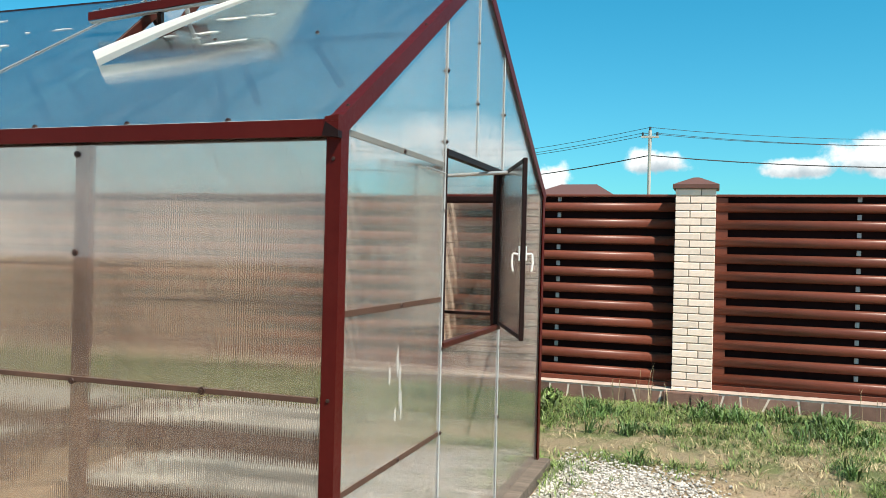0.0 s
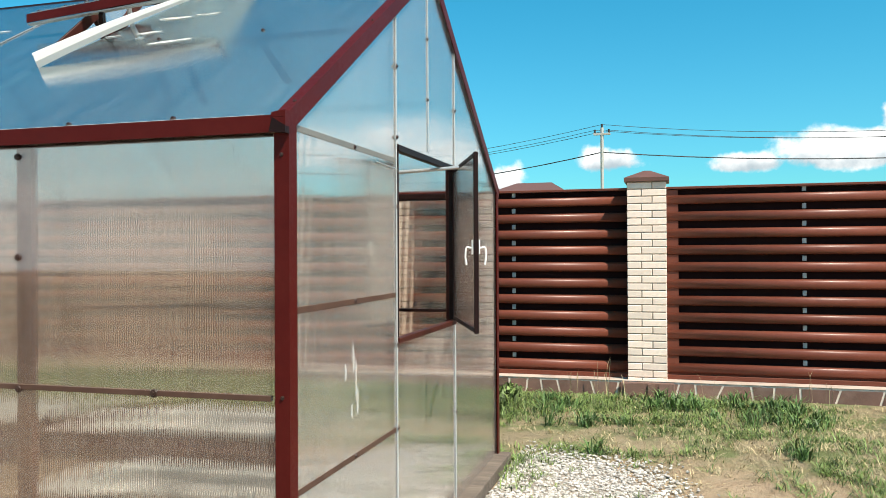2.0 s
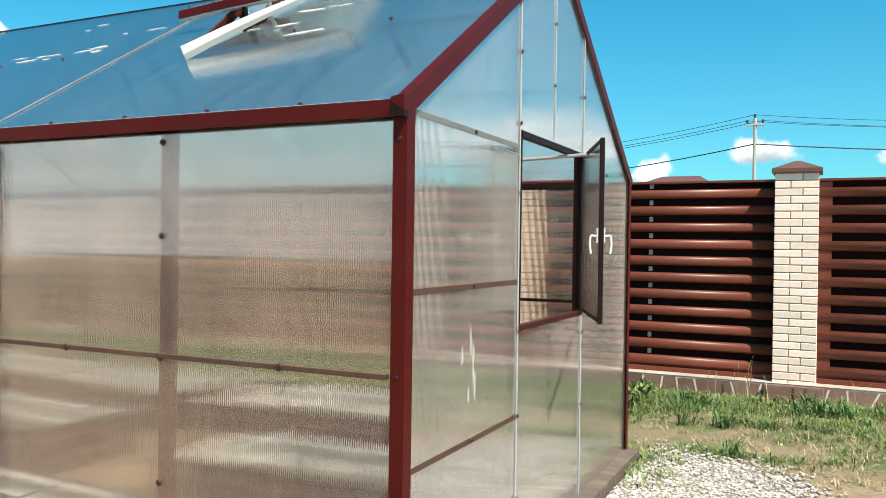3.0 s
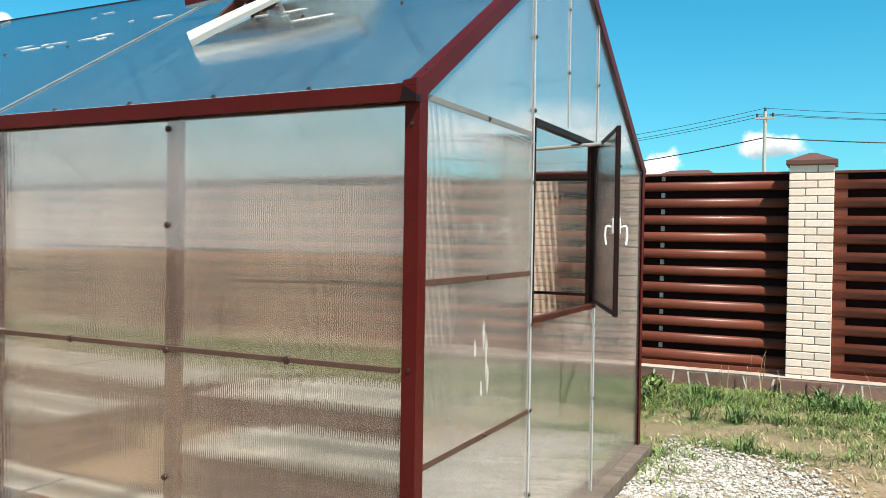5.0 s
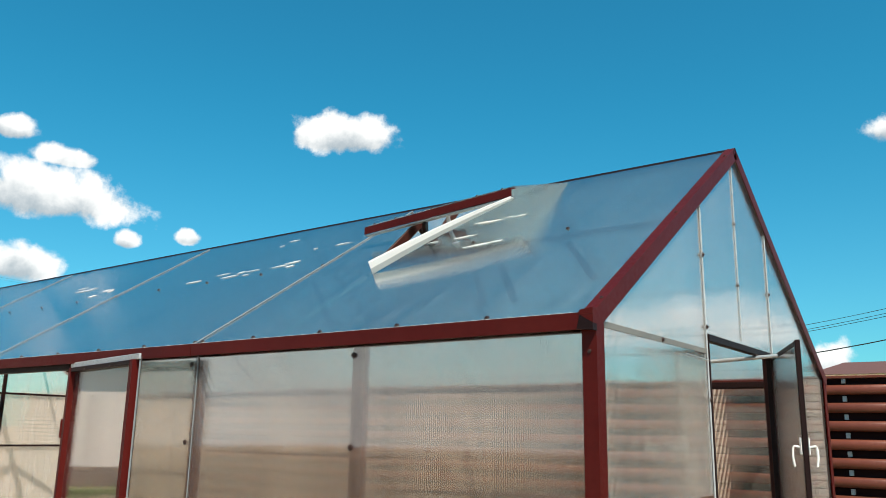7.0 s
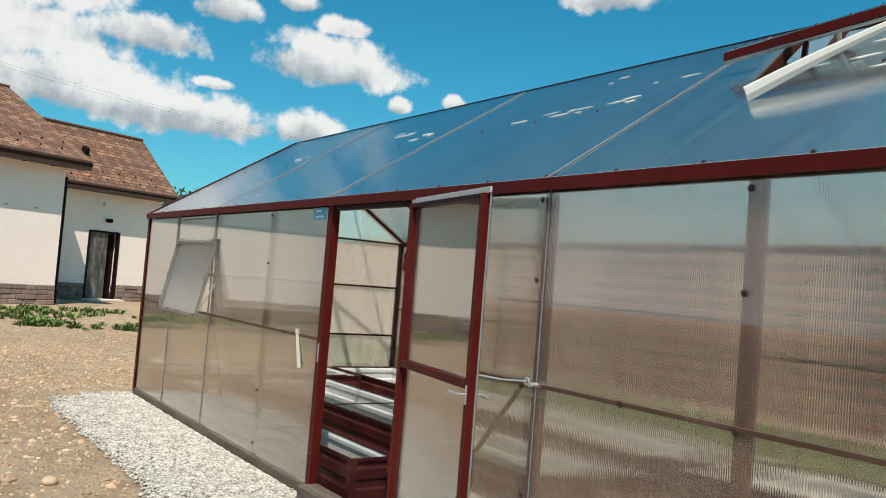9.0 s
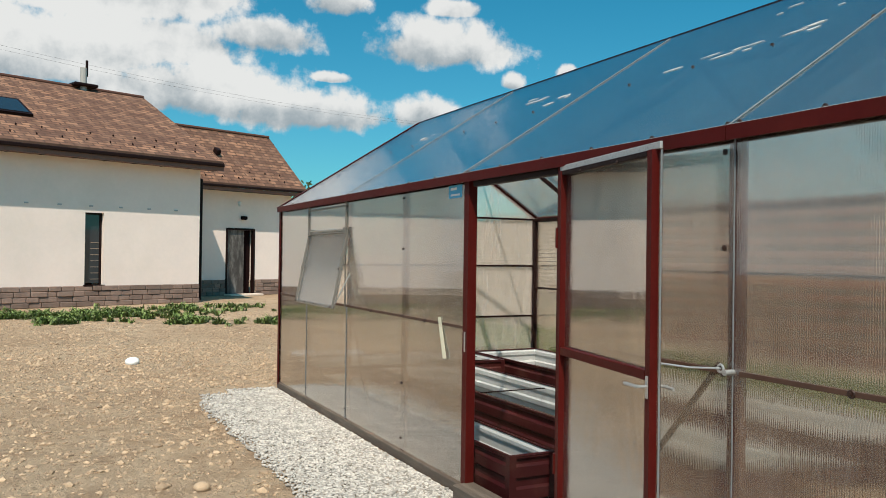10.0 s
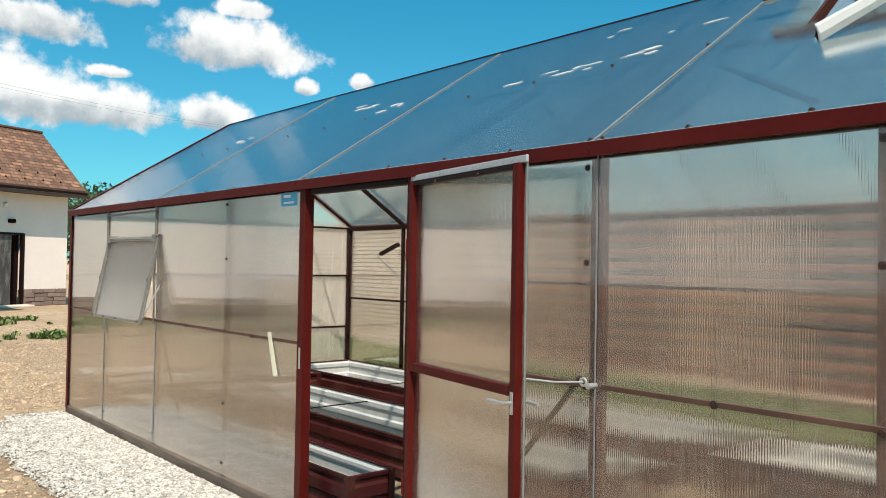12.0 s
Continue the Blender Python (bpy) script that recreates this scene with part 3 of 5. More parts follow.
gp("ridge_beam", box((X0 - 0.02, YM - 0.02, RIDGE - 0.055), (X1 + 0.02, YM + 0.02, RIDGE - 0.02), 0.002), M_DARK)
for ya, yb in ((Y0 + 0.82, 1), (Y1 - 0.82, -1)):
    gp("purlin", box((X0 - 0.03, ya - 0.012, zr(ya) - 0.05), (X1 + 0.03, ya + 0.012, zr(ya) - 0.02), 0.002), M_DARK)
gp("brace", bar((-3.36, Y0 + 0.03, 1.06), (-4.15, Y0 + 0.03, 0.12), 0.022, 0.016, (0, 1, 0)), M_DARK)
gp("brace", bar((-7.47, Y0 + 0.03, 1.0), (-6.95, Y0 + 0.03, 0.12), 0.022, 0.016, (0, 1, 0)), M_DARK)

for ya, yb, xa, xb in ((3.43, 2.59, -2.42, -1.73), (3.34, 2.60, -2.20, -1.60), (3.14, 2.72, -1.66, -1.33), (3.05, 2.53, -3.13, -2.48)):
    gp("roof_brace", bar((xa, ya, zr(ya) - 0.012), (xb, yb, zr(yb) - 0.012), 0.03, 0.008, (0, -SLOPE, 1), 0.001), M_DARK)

# wall sheets
WALL_TOP = EAVE - 0.035
for xa, xb in ((X0 - 0.02, -3.262), (-3.272, -4.32), (-5.395, -7.497), (-8.645, X1 + 0.02)):
    sheet("wall_sheet", box((xa, Y0, BASE), (xb, Y0 + SHEET, WALL_TOP)), M_SHEET_X)
# sheet round the hopper window
sheet("wall_sheet", box((-7.503, Y0, BASE), (-8.64, Y0 + SHEET, 1.02)), M_SHEET_X)
sheet("wall_sheet", box((-7.503, Y0, 1.66), (-8.64, Y0 + SHEET, WALL_TOP)), M_SHEET_X)
for xa in (X0 - 0.02, X0 - 2.105, X0 - 4.205, X0 - 6.305):
    sheet("wall_sheet", box((xa, Y1 - SHEET, BASE), (max(xa - 2.095, X1 + 0.02), Y1, WALL_TOP)), M_BACK_X)


def gable_strip(x, ya, yb, z0, z1a, z1b, mid=None):
    pts = [(x, ya, z0), (x, yb, z0), (x, yb, z1b)] + ([(x, *mid)] if mid else []) + [(x, ya, z1a)]
    return prism(pts, SHEET, (-1 if x > -5 else 1, 0, 0))


for x in (X0, X1):
    top, skin = 0.03, M_SHEET_Y if x == X0 else M_BACK_Y
    sheet("gable_sheet", gable_strip(x, Y0 + 0.02, 3.52, BASE, zr(Y0 + 0.02) - top, zr(3.52) - top), skin)
    sheet("gable_sheet", gable_strip(x, 4.55, Y1 - 0.02, BASE, zr(4.55) - top, zr(Y1 - 0.02) - top), skin)
    if x == X0:
        sheet("gable_sheet", gable_strip(x, 3.526, 4.544, BASE, 1.095, 1.095), skin)
        sheet("gable_sheet", gable_strip(x, 3.526, 4.544, 2.005, zr(3.526) - top, zr(4.544) - top, (YM, RIDGE - top)), skin)
    else:
        sheet("gable_sheet", gable_strip(x, 3.526, 4.544, BASE, zr(3.526) - top, zr(4.544) - top, (YM, RIDGE - top)), skin)

# joints between sheets: pale profiles
for y in (3.523, 4.547):
    gp("joint_profile", box((X0 + 0.001, y - 0.0045, BASE), (X0 + 0.007, y + 0.0045, zr(y) - 0.05), 0.0015), M_CLEAR, "pale clear plastic joint profile")
gp("joint_profile", box((X0 + 0.001, 4.028 - 0.003, 2.02), (X0 + 0.006, 4.028 + 0.003, zr(4.028) - 0.06), 0.001), M_CLEAR)
for x in (-3.267, -7.50, -8.643):
    gp("joint_profile", box((x - 0.0035, Y0 - 0.005, BASE), (x + 0.0035, Y0 - 0.001, WALL_TOP if x > -5 else 1.01), 0.0015), M_SEAM, "pale clear plastic joint profile")

# roof sheets
SEAMS = (X0, -3.28, -5.40, -7.50, X1)
slope_n = Vector((0, -SLOPE, 1)).normalized()


def roof_pt(x, y, lift=0.0):
    return Vector((x, y, zr(y))) + lift * Vector((0, -SLOPE if y < YM else SLOPE, 1)).normalized()


YE = Y0 - 0.035
# vent opening in the first bay of the front slope
VENT = [(-2.72, 3.02), (-3.08, 3.93), (-2.46, 3.93)]
for i, (xa, xb) in enumerate(zip(SEAMS, SEAMS[1:])):
    for front in (True, False):
        ye, yr = (YE, YM - 0.012) if front else (Y1 + 0.035, YM + 0.012)
        up = (0, -SLOPE if front else SLOPE, 1)
        a, b = xa - 0.003, xb + 0.003
        ze = EAVE - SLOPE * 0.035
        if i == 0 and front:
            outlines = [[(a, ye), (VENT[0][0], ye), VENT[0], VENT[2], (VENT[2][0], yr), (a, yr)],
                        [(VENT[0][0], ye), (b, ye), (b, yr), (VENT[1][0], yr), VENT[1], VENT[0]]]
        else:
            outlines = [[(a, ye), (b, ye), (b, yr), (a, yr)]]
        for o in outlines:
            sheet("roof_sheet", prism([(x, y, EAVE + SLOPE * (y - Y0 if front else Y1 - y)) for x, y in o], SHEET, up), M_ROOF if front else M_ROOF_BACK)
for x in SEAMS[1:-1]:
    gp("roof_seam", bar(roof_pt(x, YE + 0.01, 0.013), roof_pt(x, YM - 0.03, 0.011), 0.005, 0.006, (1, 0, 0), 0.001), M_SEAM, "pale roof joint profile")

# trims
gp("eave_edge_profile", bar((X0 - 0.06, YE + 0.004, zr(YE) + 0.020), (X1, YE + 0.004, zr(YE) + 0.020), 0.012, 0.005, (0, 0, 1), 0.001), M_CLEAR, "pale edge profile along the roof sheet")
for a, b in zip(SEAMS, SEAMS[1:]):
    gp("eave_trim", loft([(0, 0), (0, -0.056), (0.004, -0.056), (0.004, -0.004), (0.034, -0.004), (0.034, 0)], (a - 0.002, Y0 - 0.040, EAVE - 0.002), (b + 0.002, Y0 - 0.040, EAVE - 0.002), (0, 1, 0), closed=True))
gp("eave_trim", loft([(0, 0), (0, -0.056), (0.004, -0.056), (0.004, 0)], (X0, Y1 + 0.016, EAVE + 0.005), (X1, Y1 + 0.016, EAVE + 0.005), (0, -1, 0), closed=True))
for x, s in ((X0, 1), (X1, -1)):
    for ya, side in ((Y0, 1), (Y1, -1)):
        # folded corner post: one leg on the front, one round the gable
        gp("corner_trim", loft([(0, -0.012), (0.052, -0.012), (0.052, -0.007), (0.004, -0.007), (0.004, 0.045), (0, 0.045)],
                               (x + s * 0.014, ya, 0.05), (x + s * 0.014, ya, EAVE - 0.03), (-s, 0, 0), (0, side, 0), True))
        # folded rake trim
        n = Vector((0, -side * SLOPE, 1)).normalized()
        lo, hi = Vector((x, ya - side * 0.035, EAVE - SLOPE * 0.035)), Vector((x, YM, RIDGE))
        gp("rake_trim", loft([(0, 0.016), (0.045, 0.016), (0.045, 0.012), (0.004, 0.012), (0.004, -0.045), (0, -0.045)],
                             lo + Vector((s * 0.016, 0, 0)), hi + Vector((s * 0.016, 0, 0)), (-s, 0, 0), n, True))
gp("corner_cap", loft([(0.0, -0.034), (0.046, -0.006), (0.058, -0.052), (0.0, -0.057)], (X0 + 0.0165, Y0 - 0.0430, EAVE - 0.004), (X0 + 0.0165, Y0 - 0.0125, EAVE - 0.004), (-1, 0, 0), closed=True), M_DARK, "dark folded corner cap")
gp("corner_fold", loft([(-0.001, 0.016), (0.048, 0.010), (0.050, -0.004), (0.046, -0.007), (-0.001, -0.035)], (X0 + 0.0165, Y0 - 0.0428, EAVE - 0.004), (X0 + 0.0165, Y0 - 0.0125, EAVE - 0.004), (-1, 0, 0), closed=True))
gp("ridge_cap", loft([(-0.035, -0.020), (0, 0.016), (0.035, -0.020), (0.035, -0.024), (0, 0.010), (-0.035, -0.024)], (X0 + 0.018, YM, RIDGE), (X1 - 0.018, YM, RIDGE), (0, 1, 0), closed=True), M_DARK)


# screws with washers
def screw_mesh():
    bm = bmesh.new()
    bmesh.ops.create_cone(bm, cap_ends=True, segments=12, radius1=0.013, radius2=0.011, depth=0.004, matrix=Matrix.Translation((0, 0, 0.002)))
    bmesh.ops.create_cone(bm, cap_ends=True, segments=6, radius1=0.0065, radius2=0.006, depth=0.005, matrix=Matrix.Translation((0, 0, 0.0065)))
    return mesh_of("screw", bm, M_SCREW)


SCREW = screw_mesh()


def screw(p, n, parent=greenhouse, size=1.0):
    ob = link("screw", SCREW, parent)
    q = Vector(n).to_track_quat("Z", "Y")
    ob.matrix_basis = world_of(parent).inverted() @ Matrix.LocRotScale(p, q, (size, size, size))
    return ob


F = (0, -1, 0)
for x in (-2.265, -3.315, -6.33, -7.515, -8.63):
    for z in (1.86, 1.50, 1.03, 0.55, 0.16):
        if not (x < -8 and z > 1.2 and z < 1.7):
            screw((x, Y0 - 0.0018, z), F, size=1.0 if x > -5 else 0.8)
for z in (1.828, 1.045):
    screw((X0 - 0.012, Y0 - 0.013, z), F, size=0.55)
for x in (-1.705, -2.78, -5.95, -6.95):
    screw((x, Y0 - 0.0018, 1.038 if x > -5 else 1.022), F, size=1.2)
for y, zs in ((3.523, (2.62, 2.35, 2.03, 1.72, 1.10, 0.72, 0.35)), (4.028, (2.60, 2.29)), (4.547, (2.32, 1.0, 0.60)), (3.03, (1.925, 1.32, 0.715)), (5.1, (1.925,))):
    for z in zs:
        screw((X0 + (0.008 if y in (3.523, 4.547) else 0.0018), y, z), (1, 0, 0), size=0.8)
for x in np.arange(X0 - 0.42, X1 + 0.1, -0.42):
    screw(roof_pt(x, YE + 0.04, 0.009), slope_n, size=0.85)
for x in np.arange(X0 - 0.52, X1 + 0.1, -0.525):
    screw(roof_pt(x, Y0 + 0.82, 0.009), slope_n, size=0.8)
for x in (-3.25, -5.37, -7.53):
    screw(roof_pt(x, YE + 0.04, 0.009), slope_n, size=0.85)
for f in (0.06, 0.5, 0.93):
    screw(Vector((X0 + 0.0, Y0 - 0.03, EAVE - 0.02)).lerp(Vector((X0, YM, RIDGE)), f) + slope_n * 0.017, slope_n, size=0.6)

# ---- doorway and open door ----
gp("door_jamb", box((-5.388, Y0 - 0.014, 0.08), (-5.325, Y0 + 0.045, EAVE - 0.05), 0.003))
gp("door_jamb", box((-4.405, Y0 - 0.010, 0.08), (-4.335, Y0 + 0.045, EAVE - 0.05), 0.003))
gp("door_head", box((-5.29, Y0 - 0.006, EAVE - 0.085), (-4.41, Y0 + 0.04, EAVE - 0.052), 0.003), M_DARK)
gp("strike_plate", box((-5.362, Y0 - 0.018, 0.88), (-5.346, Y0 - 0.0145, 1.0), 0.001), M_CHROME, "zinc strike plate")

DH, DF = Vector((-4.345, Y0 - 0.03, 0)), Vector((-3.475, 2.255, 0))
du = (DF - DH).normalized()
dn = Vector((du.y, -du.x, 0))           # outward, towards the camera
DZ0, DZ1, DW = 0.13, 1.875, (DF - DH).length
door = link("door", None, greenhouse, "open red-brown framed polycarbonate door")


def dp(u, z, n=0.0):
    return DH + du * u + dn * n + Vector((0, 0, z))


def dbar(name, a, b, w, d, mat=M_PAINT, label=""):
    return part(name, bar(a, b, w, d, tuple(dn), 0.002), mat, door, label)


dbar("stile", dp(0.018, DZ0), dp(0.018, DZ1), 0.034, 0.03)
dbar("stile", dp(DW - 0.02, DZ0), dp(DW - 0.02, DZ1), 0.038, 0.034)
for z in (DZ0 + 0.018, 1.005):
    dbar("rail", dp(0.042, z), dp(DW - 0.046, z), 0.038, 0.03)
dbar("rail", dp(0.042, DZ1 - 0.012), dp(DW - 0.046, DZ1 - 0.012), 0.022, 0.03, M_DARK)
dbar("edge_strip", dp(-0.01, DZ1 + 0.014, -0.004), dp(DW + 0.03, DZ1 + 0.014, -0.004), 0.028, 0.012, M_CLEAR, "pale edge tape along the door sheet")
dbar("edge_strip", dp(DW + 0.022, DZ1 - 0.002, -0.010), dp(DW + 0.022, DZ0, -0.012), 0.005, 0.008, M_SEAM)
bm = bar(dp(DW / 2, DZ0 + 0.01, -0.018), dp(DW / 2, DZ1 + 0.012, -0.018), DW + 0.03, SHEET, tuple(dn), 0)
sheet("door_sheet", bm, M_SHEET_X, door)
handle = part("door_handle", box((-0.001, -0.001, -0.001), (0.001, 0.001, 0.001)), M_CHROME, door, "zinc lever handle with back plate")
bm = bar(dp(DW - 0.02, 0.92, 0.019), dp(DW - 0.02, 1.005, 0.019), 0.018, 0.004, tuple(dn), 0.001)
rod([dp(DW - 0.02, 0.965, 0.02), dp(DW - 0.02, 0.965, 0.05), dp(DW - 0.035, 0.965, 0.056), dp(DW - 0.125, 0.964, 0.056)], 0.0065, bm=bm)
rod([dp(DW - 0.02, 0.965, -0.02), dp(DW - 0.02, 0.965, -0.05), dp(DW + 0.0, 0.965, -0.056), dp(DW + 0.05, 0.962, -0.056)], 0.0065, bm=bm)
bmesh.ops.transform(bm, matrix=world_of(door).inverted(), verts=bm.verts)
old = handle.data
handle.data = mesh_of("door_handle", bm, M_CHROME)
bpy.data.meshes.remove(old)
for z in (0.45, 1.55):
    part("hinge", rod([dp(-0.012, z - 0.05, 0.012), dp(-0.012, z + 0.05, 0.012)], 0.009, 10), M_PAINT, door)
for u in (0.25, 0.60):
    screw(dp(u, DZ1 - 0.02, 0.016), dn, door, 0.6)
# stay hook between door and post
hook = link("stay_hook", None, greenhouse, "zinc stay hook holding the door open")
a, b = dp(DW - 0.01, 1.055, -0.03), Vector((-3.30, Y0 - 0.03, 1.052))
part("hook_rod", rod([a, a.lerp(b, 0.5) - Vector((0, 0, 0.006)), b], 0.004), M_CHROME, hook)
ring = [b + Vector((0.014 * math.cos(k), 0, 0.014 * math.sin(k))) for k in np.linspace(0, 2 * math.pi, 17)]
part("hook_eye", rod(ring, 0.005, 8), M_CHROME, hook)
part("eye_bolt", rod([b + Vector((0.03, 0.035, -0.012)), b + Vector((0.03, -0.012, -0.012))], 0.011, 12), M_CHROME, hook)

# sticker and strip of tape on the front sheets
bm = bmesh.new()
for z0, z1, x0, x1 in ((1.815, 1.895, -5.62, -5.44),):
    box((x0, Y0 - 0.0015, z0), (x1, Y0 - 0.0005, z1), 0, bm)
st = gp("sticker", bm, M_BLUE, "small blue and white maker's sticker")
for z0, z1, x0, x1 in ((1.864, 1.880, -5.59, -5.51), (1.828, 1.840, -5.59, -5.47)):
    part("sticker_print", box((x0, Y0 - 0.003, z0), (x1, Y0 - 0.002, z1)), M_WHITE, st, "white print bars")
gp("tape_strip", prism([(-5.745, Y0 - 0.004, 1.06), (-5.705, Y0 - 0.004, 1.065), (-5.60, Y0 - 0.012, 0.81), (-5.645, Y0 - 0.014, 0.805)], 0.002, F), M_TAPE, "peeling strip of yellowed tape")

# ---- hopper window in the front wall ----
hopper = link("hopper_window", None, greenhouse, "polycarbonate hopper window hung open at its top")
HZ, HL, HT = 1.655, 0.665, radians(11)
hx0, hx1 = -8.56, -7.46


def hp(u, d, out=0.0):
    return Vector((u, Y0 - 0.012 - d * math.sin(HT) - out * math.cos(HT), HZ - d * math.cos(HT) + out * math.sin(HT)))


hn = Vector((0, -math.cos(HT), math.sin(HT)))
for u in (hx0 + 0.012, hx1 - 0.012):
    part("frame_bar", bar(hp(u, 0.0), hp(u, HL), 0.014, 0.016, tuple(hn), 0.002), M_CASING, hopper)
for d in (0.012, HL - 0.012):
    part("frame_bar", bar(hp(hx0 + 0.025, d), hp(hx1 - 0.025, d), 0.018, 0.016, tuple(hn), 0.002), M_CASING, hopper)
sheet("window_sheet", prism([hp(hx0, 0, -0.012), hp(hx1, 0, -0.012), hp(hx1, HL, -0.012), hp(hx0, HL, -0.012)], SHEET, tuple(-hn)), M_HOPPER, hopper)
part("hinge_bar", rod([(hx0 + 0.02, Y0 - 0.02, HZ + 0.01), (hx1 - 0.02, Y0 - 0.02, HZ + 0.01)], 0.008), M_CHROME, hopper)
for u in (hx0 + 0.05, hx1 - 0.05):
    part("hinge", box((u - 0.03, Y0 - 0.032, HZ - 0.03), (u + 0.03, Y0 - 0.003, HZ + 0.03), 0.003), M_CASING, hopper)
part("stay", rod([hp(hx1 - 0.02, HL * 0.93, -0.02), (hx1 + 0.01, Y0 + 0.01, 1.30)], 0.006), M_CHROME, hopper)
for u in (hx0 + 0.04, hx0 + 0.32, hx0 + 0.6, hx1 - 0.04):
    screw(hp(u, HL - 0.014, 0.010), hn, hopper, 0.9)
for u in (hx0 + 0.014, hx1 - 0.014):
    screw(hp(u, 0.33, 0.010), hn, hopper, 0.9)
# casing above the hopper and round the opening
for x in (-8.60, -7.53):
    part("casing", box((x - 0.012, Y0 - 0.010, 1.0), (x + 0.012, Y0 - 0.001, WALL_TOP), 0.002), M_CASING, hopper)
part("casing", box((-8.585, Y0 - 0.008, 1.86), (-7.545, Y0 - 0.001, 1.875), 0.002), M_CASING, hopper)

# ---- gable window, open outwards ----
gable_window = link("gable_window", None, greenhouse, "open gable window with dark brown frame")
GZ0, GZ1, GY0, GY1 = 1.10, 2.00, 3.53, 4.535
part("frame_bar", box((X0 - 0.02, GY0 + 0.002, GZ0), (X0 + 0.016, GY1 - 0.002, GZ0 + 0.024), 0.002), M_POST, gable_window)
part("frame_bar", box((X0 - 0.02, GY0 + 0.002, GZ1 - 0.03), (X0 + 0.014, GY1 - 0.002, GZ1), 0.002), M_DARK, gable_window)
part("frame_bar", box((X0 - 0.02, GY1 - 0.032, GZ0 + 0.03), (X0 + 0.014, GY1 - 0.002, GZ1 - 0.032), 0.002), M_DARK, gable_window)
part("frame_bar", box((X0 - 0.02, GY0 + 0.002, GZ0 + 0.03), (X0 + 0.010, GY0 + 0.012, GZ1 - 0.032), 0.002), M_DARK, gable_window)
GH, GF = Vector((X0 + 0.02, 4.495, 0)), Vector((-0.900, 3.790, 0))
gu = (GF - GH).normalized()
gn = Vector((gu.y, -gu.x, 0))
GW = (GF - GH).length
sash = part("sash", bar(GH + Vector((0, 0, 1.125)), GH + Vector((0, 0, 1.985)), 0.03, 0.026, tuple(gn), 0.002), M_DARK, gable_window, "dark brown sash with clouded sheet")


def sp(u, z, n=0.0):
    return GH + gu * u + gn * n + Vector((0, 0, z))


part("sash_bar", bar(sp(GW, 1.125), sp(GW, 1.985), 0.020, 0.022, tuple(gn), 0.002), M_DARK, sash)
for z in (1.14, 1.97):
    part("sash_bar", bar(sp(0.02, z), sp(GW - 0.02, z), 0.022, 0.022, tuple(gn), 0.002), M_DARK, sash)
sheet("sash_sheet", bar(sp(GW / 2, 1.13, 0.004), sp(GW / 2, 1.98, 0.004), GW - 0.03, SHEET, tuple(gn), 0), M_SASH, sash)
for s in (1, -1):
    bm = bar(sp(GW - 0.01, 1.50, s * 0.016), sp(GW - 0.01, 1.57, s * 0.016), 0.026, 0.006, tuple(gn), 0.002)
    rod([sp(GW - 0.01, 1.53, s * 0.016), sp(GW - 0.01, 1.535, s * 0.042), sp(GW - 0.012, 1.528, s * 0.047), sp(GW - 0.012, 1.49, s * 0.050), sp(GW - 0.012, 1.450, s * 0.044)], 0.0046, 8, bm)
    part("sash_handle", bm, M_WHITE, sash, "white curved window handle")
part("opener_rod", rod([(X0 - 0.35, 4.15, 1.93), sp(0.25, 1.965, 0.0)], 0.010), M_CHROME, gable_window, "zinc automatic opener rod")
part("opener_rod", rod([(X0 + 0.012, 3.25, 1.89), (X0 + 0.012, 3.515, 1.885)], 0.0025), M_CHROME, gable_window)

# ---- roof vent with lifted sheet ----
vent = link("roof_vent", None, greenhouse, "partly lifted roof vent with curled white sheet edge")
BL, BR = Vector((-3.13, 3.42, 2.70)), Vector((-2.13, 3.42, 2.77))
part("vent_bar", loft([(0, 0.02), (0.05, 0.035), (0.05, 0.03), (0.006, 0.016), (0.006, -0.022), (0, -0.022)], BL, BR, (0, 1, 0), closed=True), M_PAINT, vent, "red-brown lower bar of the vent sash")
part("vent_edge", bar(BL + Vector((0, 0.02, -0.028)), BR + Vector((0, 0.02, -0.028)), 0.03, 0.008, (0, 0, 1), 0.002), M_CLEAR, vent)
sheet("vent_sheet", prism([BL + Vector((0, 0.03, 0.03)), BR + Vector((0, 0.03, 0.03)), Vector((-2.13, YM - 0.03, RIDGE - 0.02)), Vector((-3.13, YM - 0.03, RIDGE - 0.02))], SHEET, (0, -0.4, 1)), M_ROOF, vent)
A0, B0 = roof_pt(-2.70, 3.03, 0.02), BR + Vector((0.01, -0.01, -0.045))

edge_dir = (B0 - A0).normalized()


def edge_curl():
    """The sheet's loose edge, curled over and thinning towards the bar."""
    bm = bmesh.new()
    side = edge_dir.cross(slope_n)
    rings = []
    for i in range(11):
        f = i / 10
        k = 1.3 - 0.9 * f
        p = A0.lerp(B0, f) + slope_n * 0.012 * math.sin(math.pi * f)
        rings.append([bm.verts.new(p + k * (a * side + h * slope_n)) for a, h in ((0.0, -0.010), (0.012, 0.016), (0.004, 0.038), (-0.010, 0.042), (-0.002, 0.018), (-0.010, -0.010))])
    for a, b in zip(rings, rings[1:]):
        for j in range(6):
            bm.faces.new((a[j], a[(j + 1) % 6], b[(j + 1) % 6], b[j]))
    bm.faces.new(rings[0][::-1])
    bm.faces.new(rings[-1])
    bmesh.ops.recalc_face_normals(bm, faces=bm.faces)
    return bm


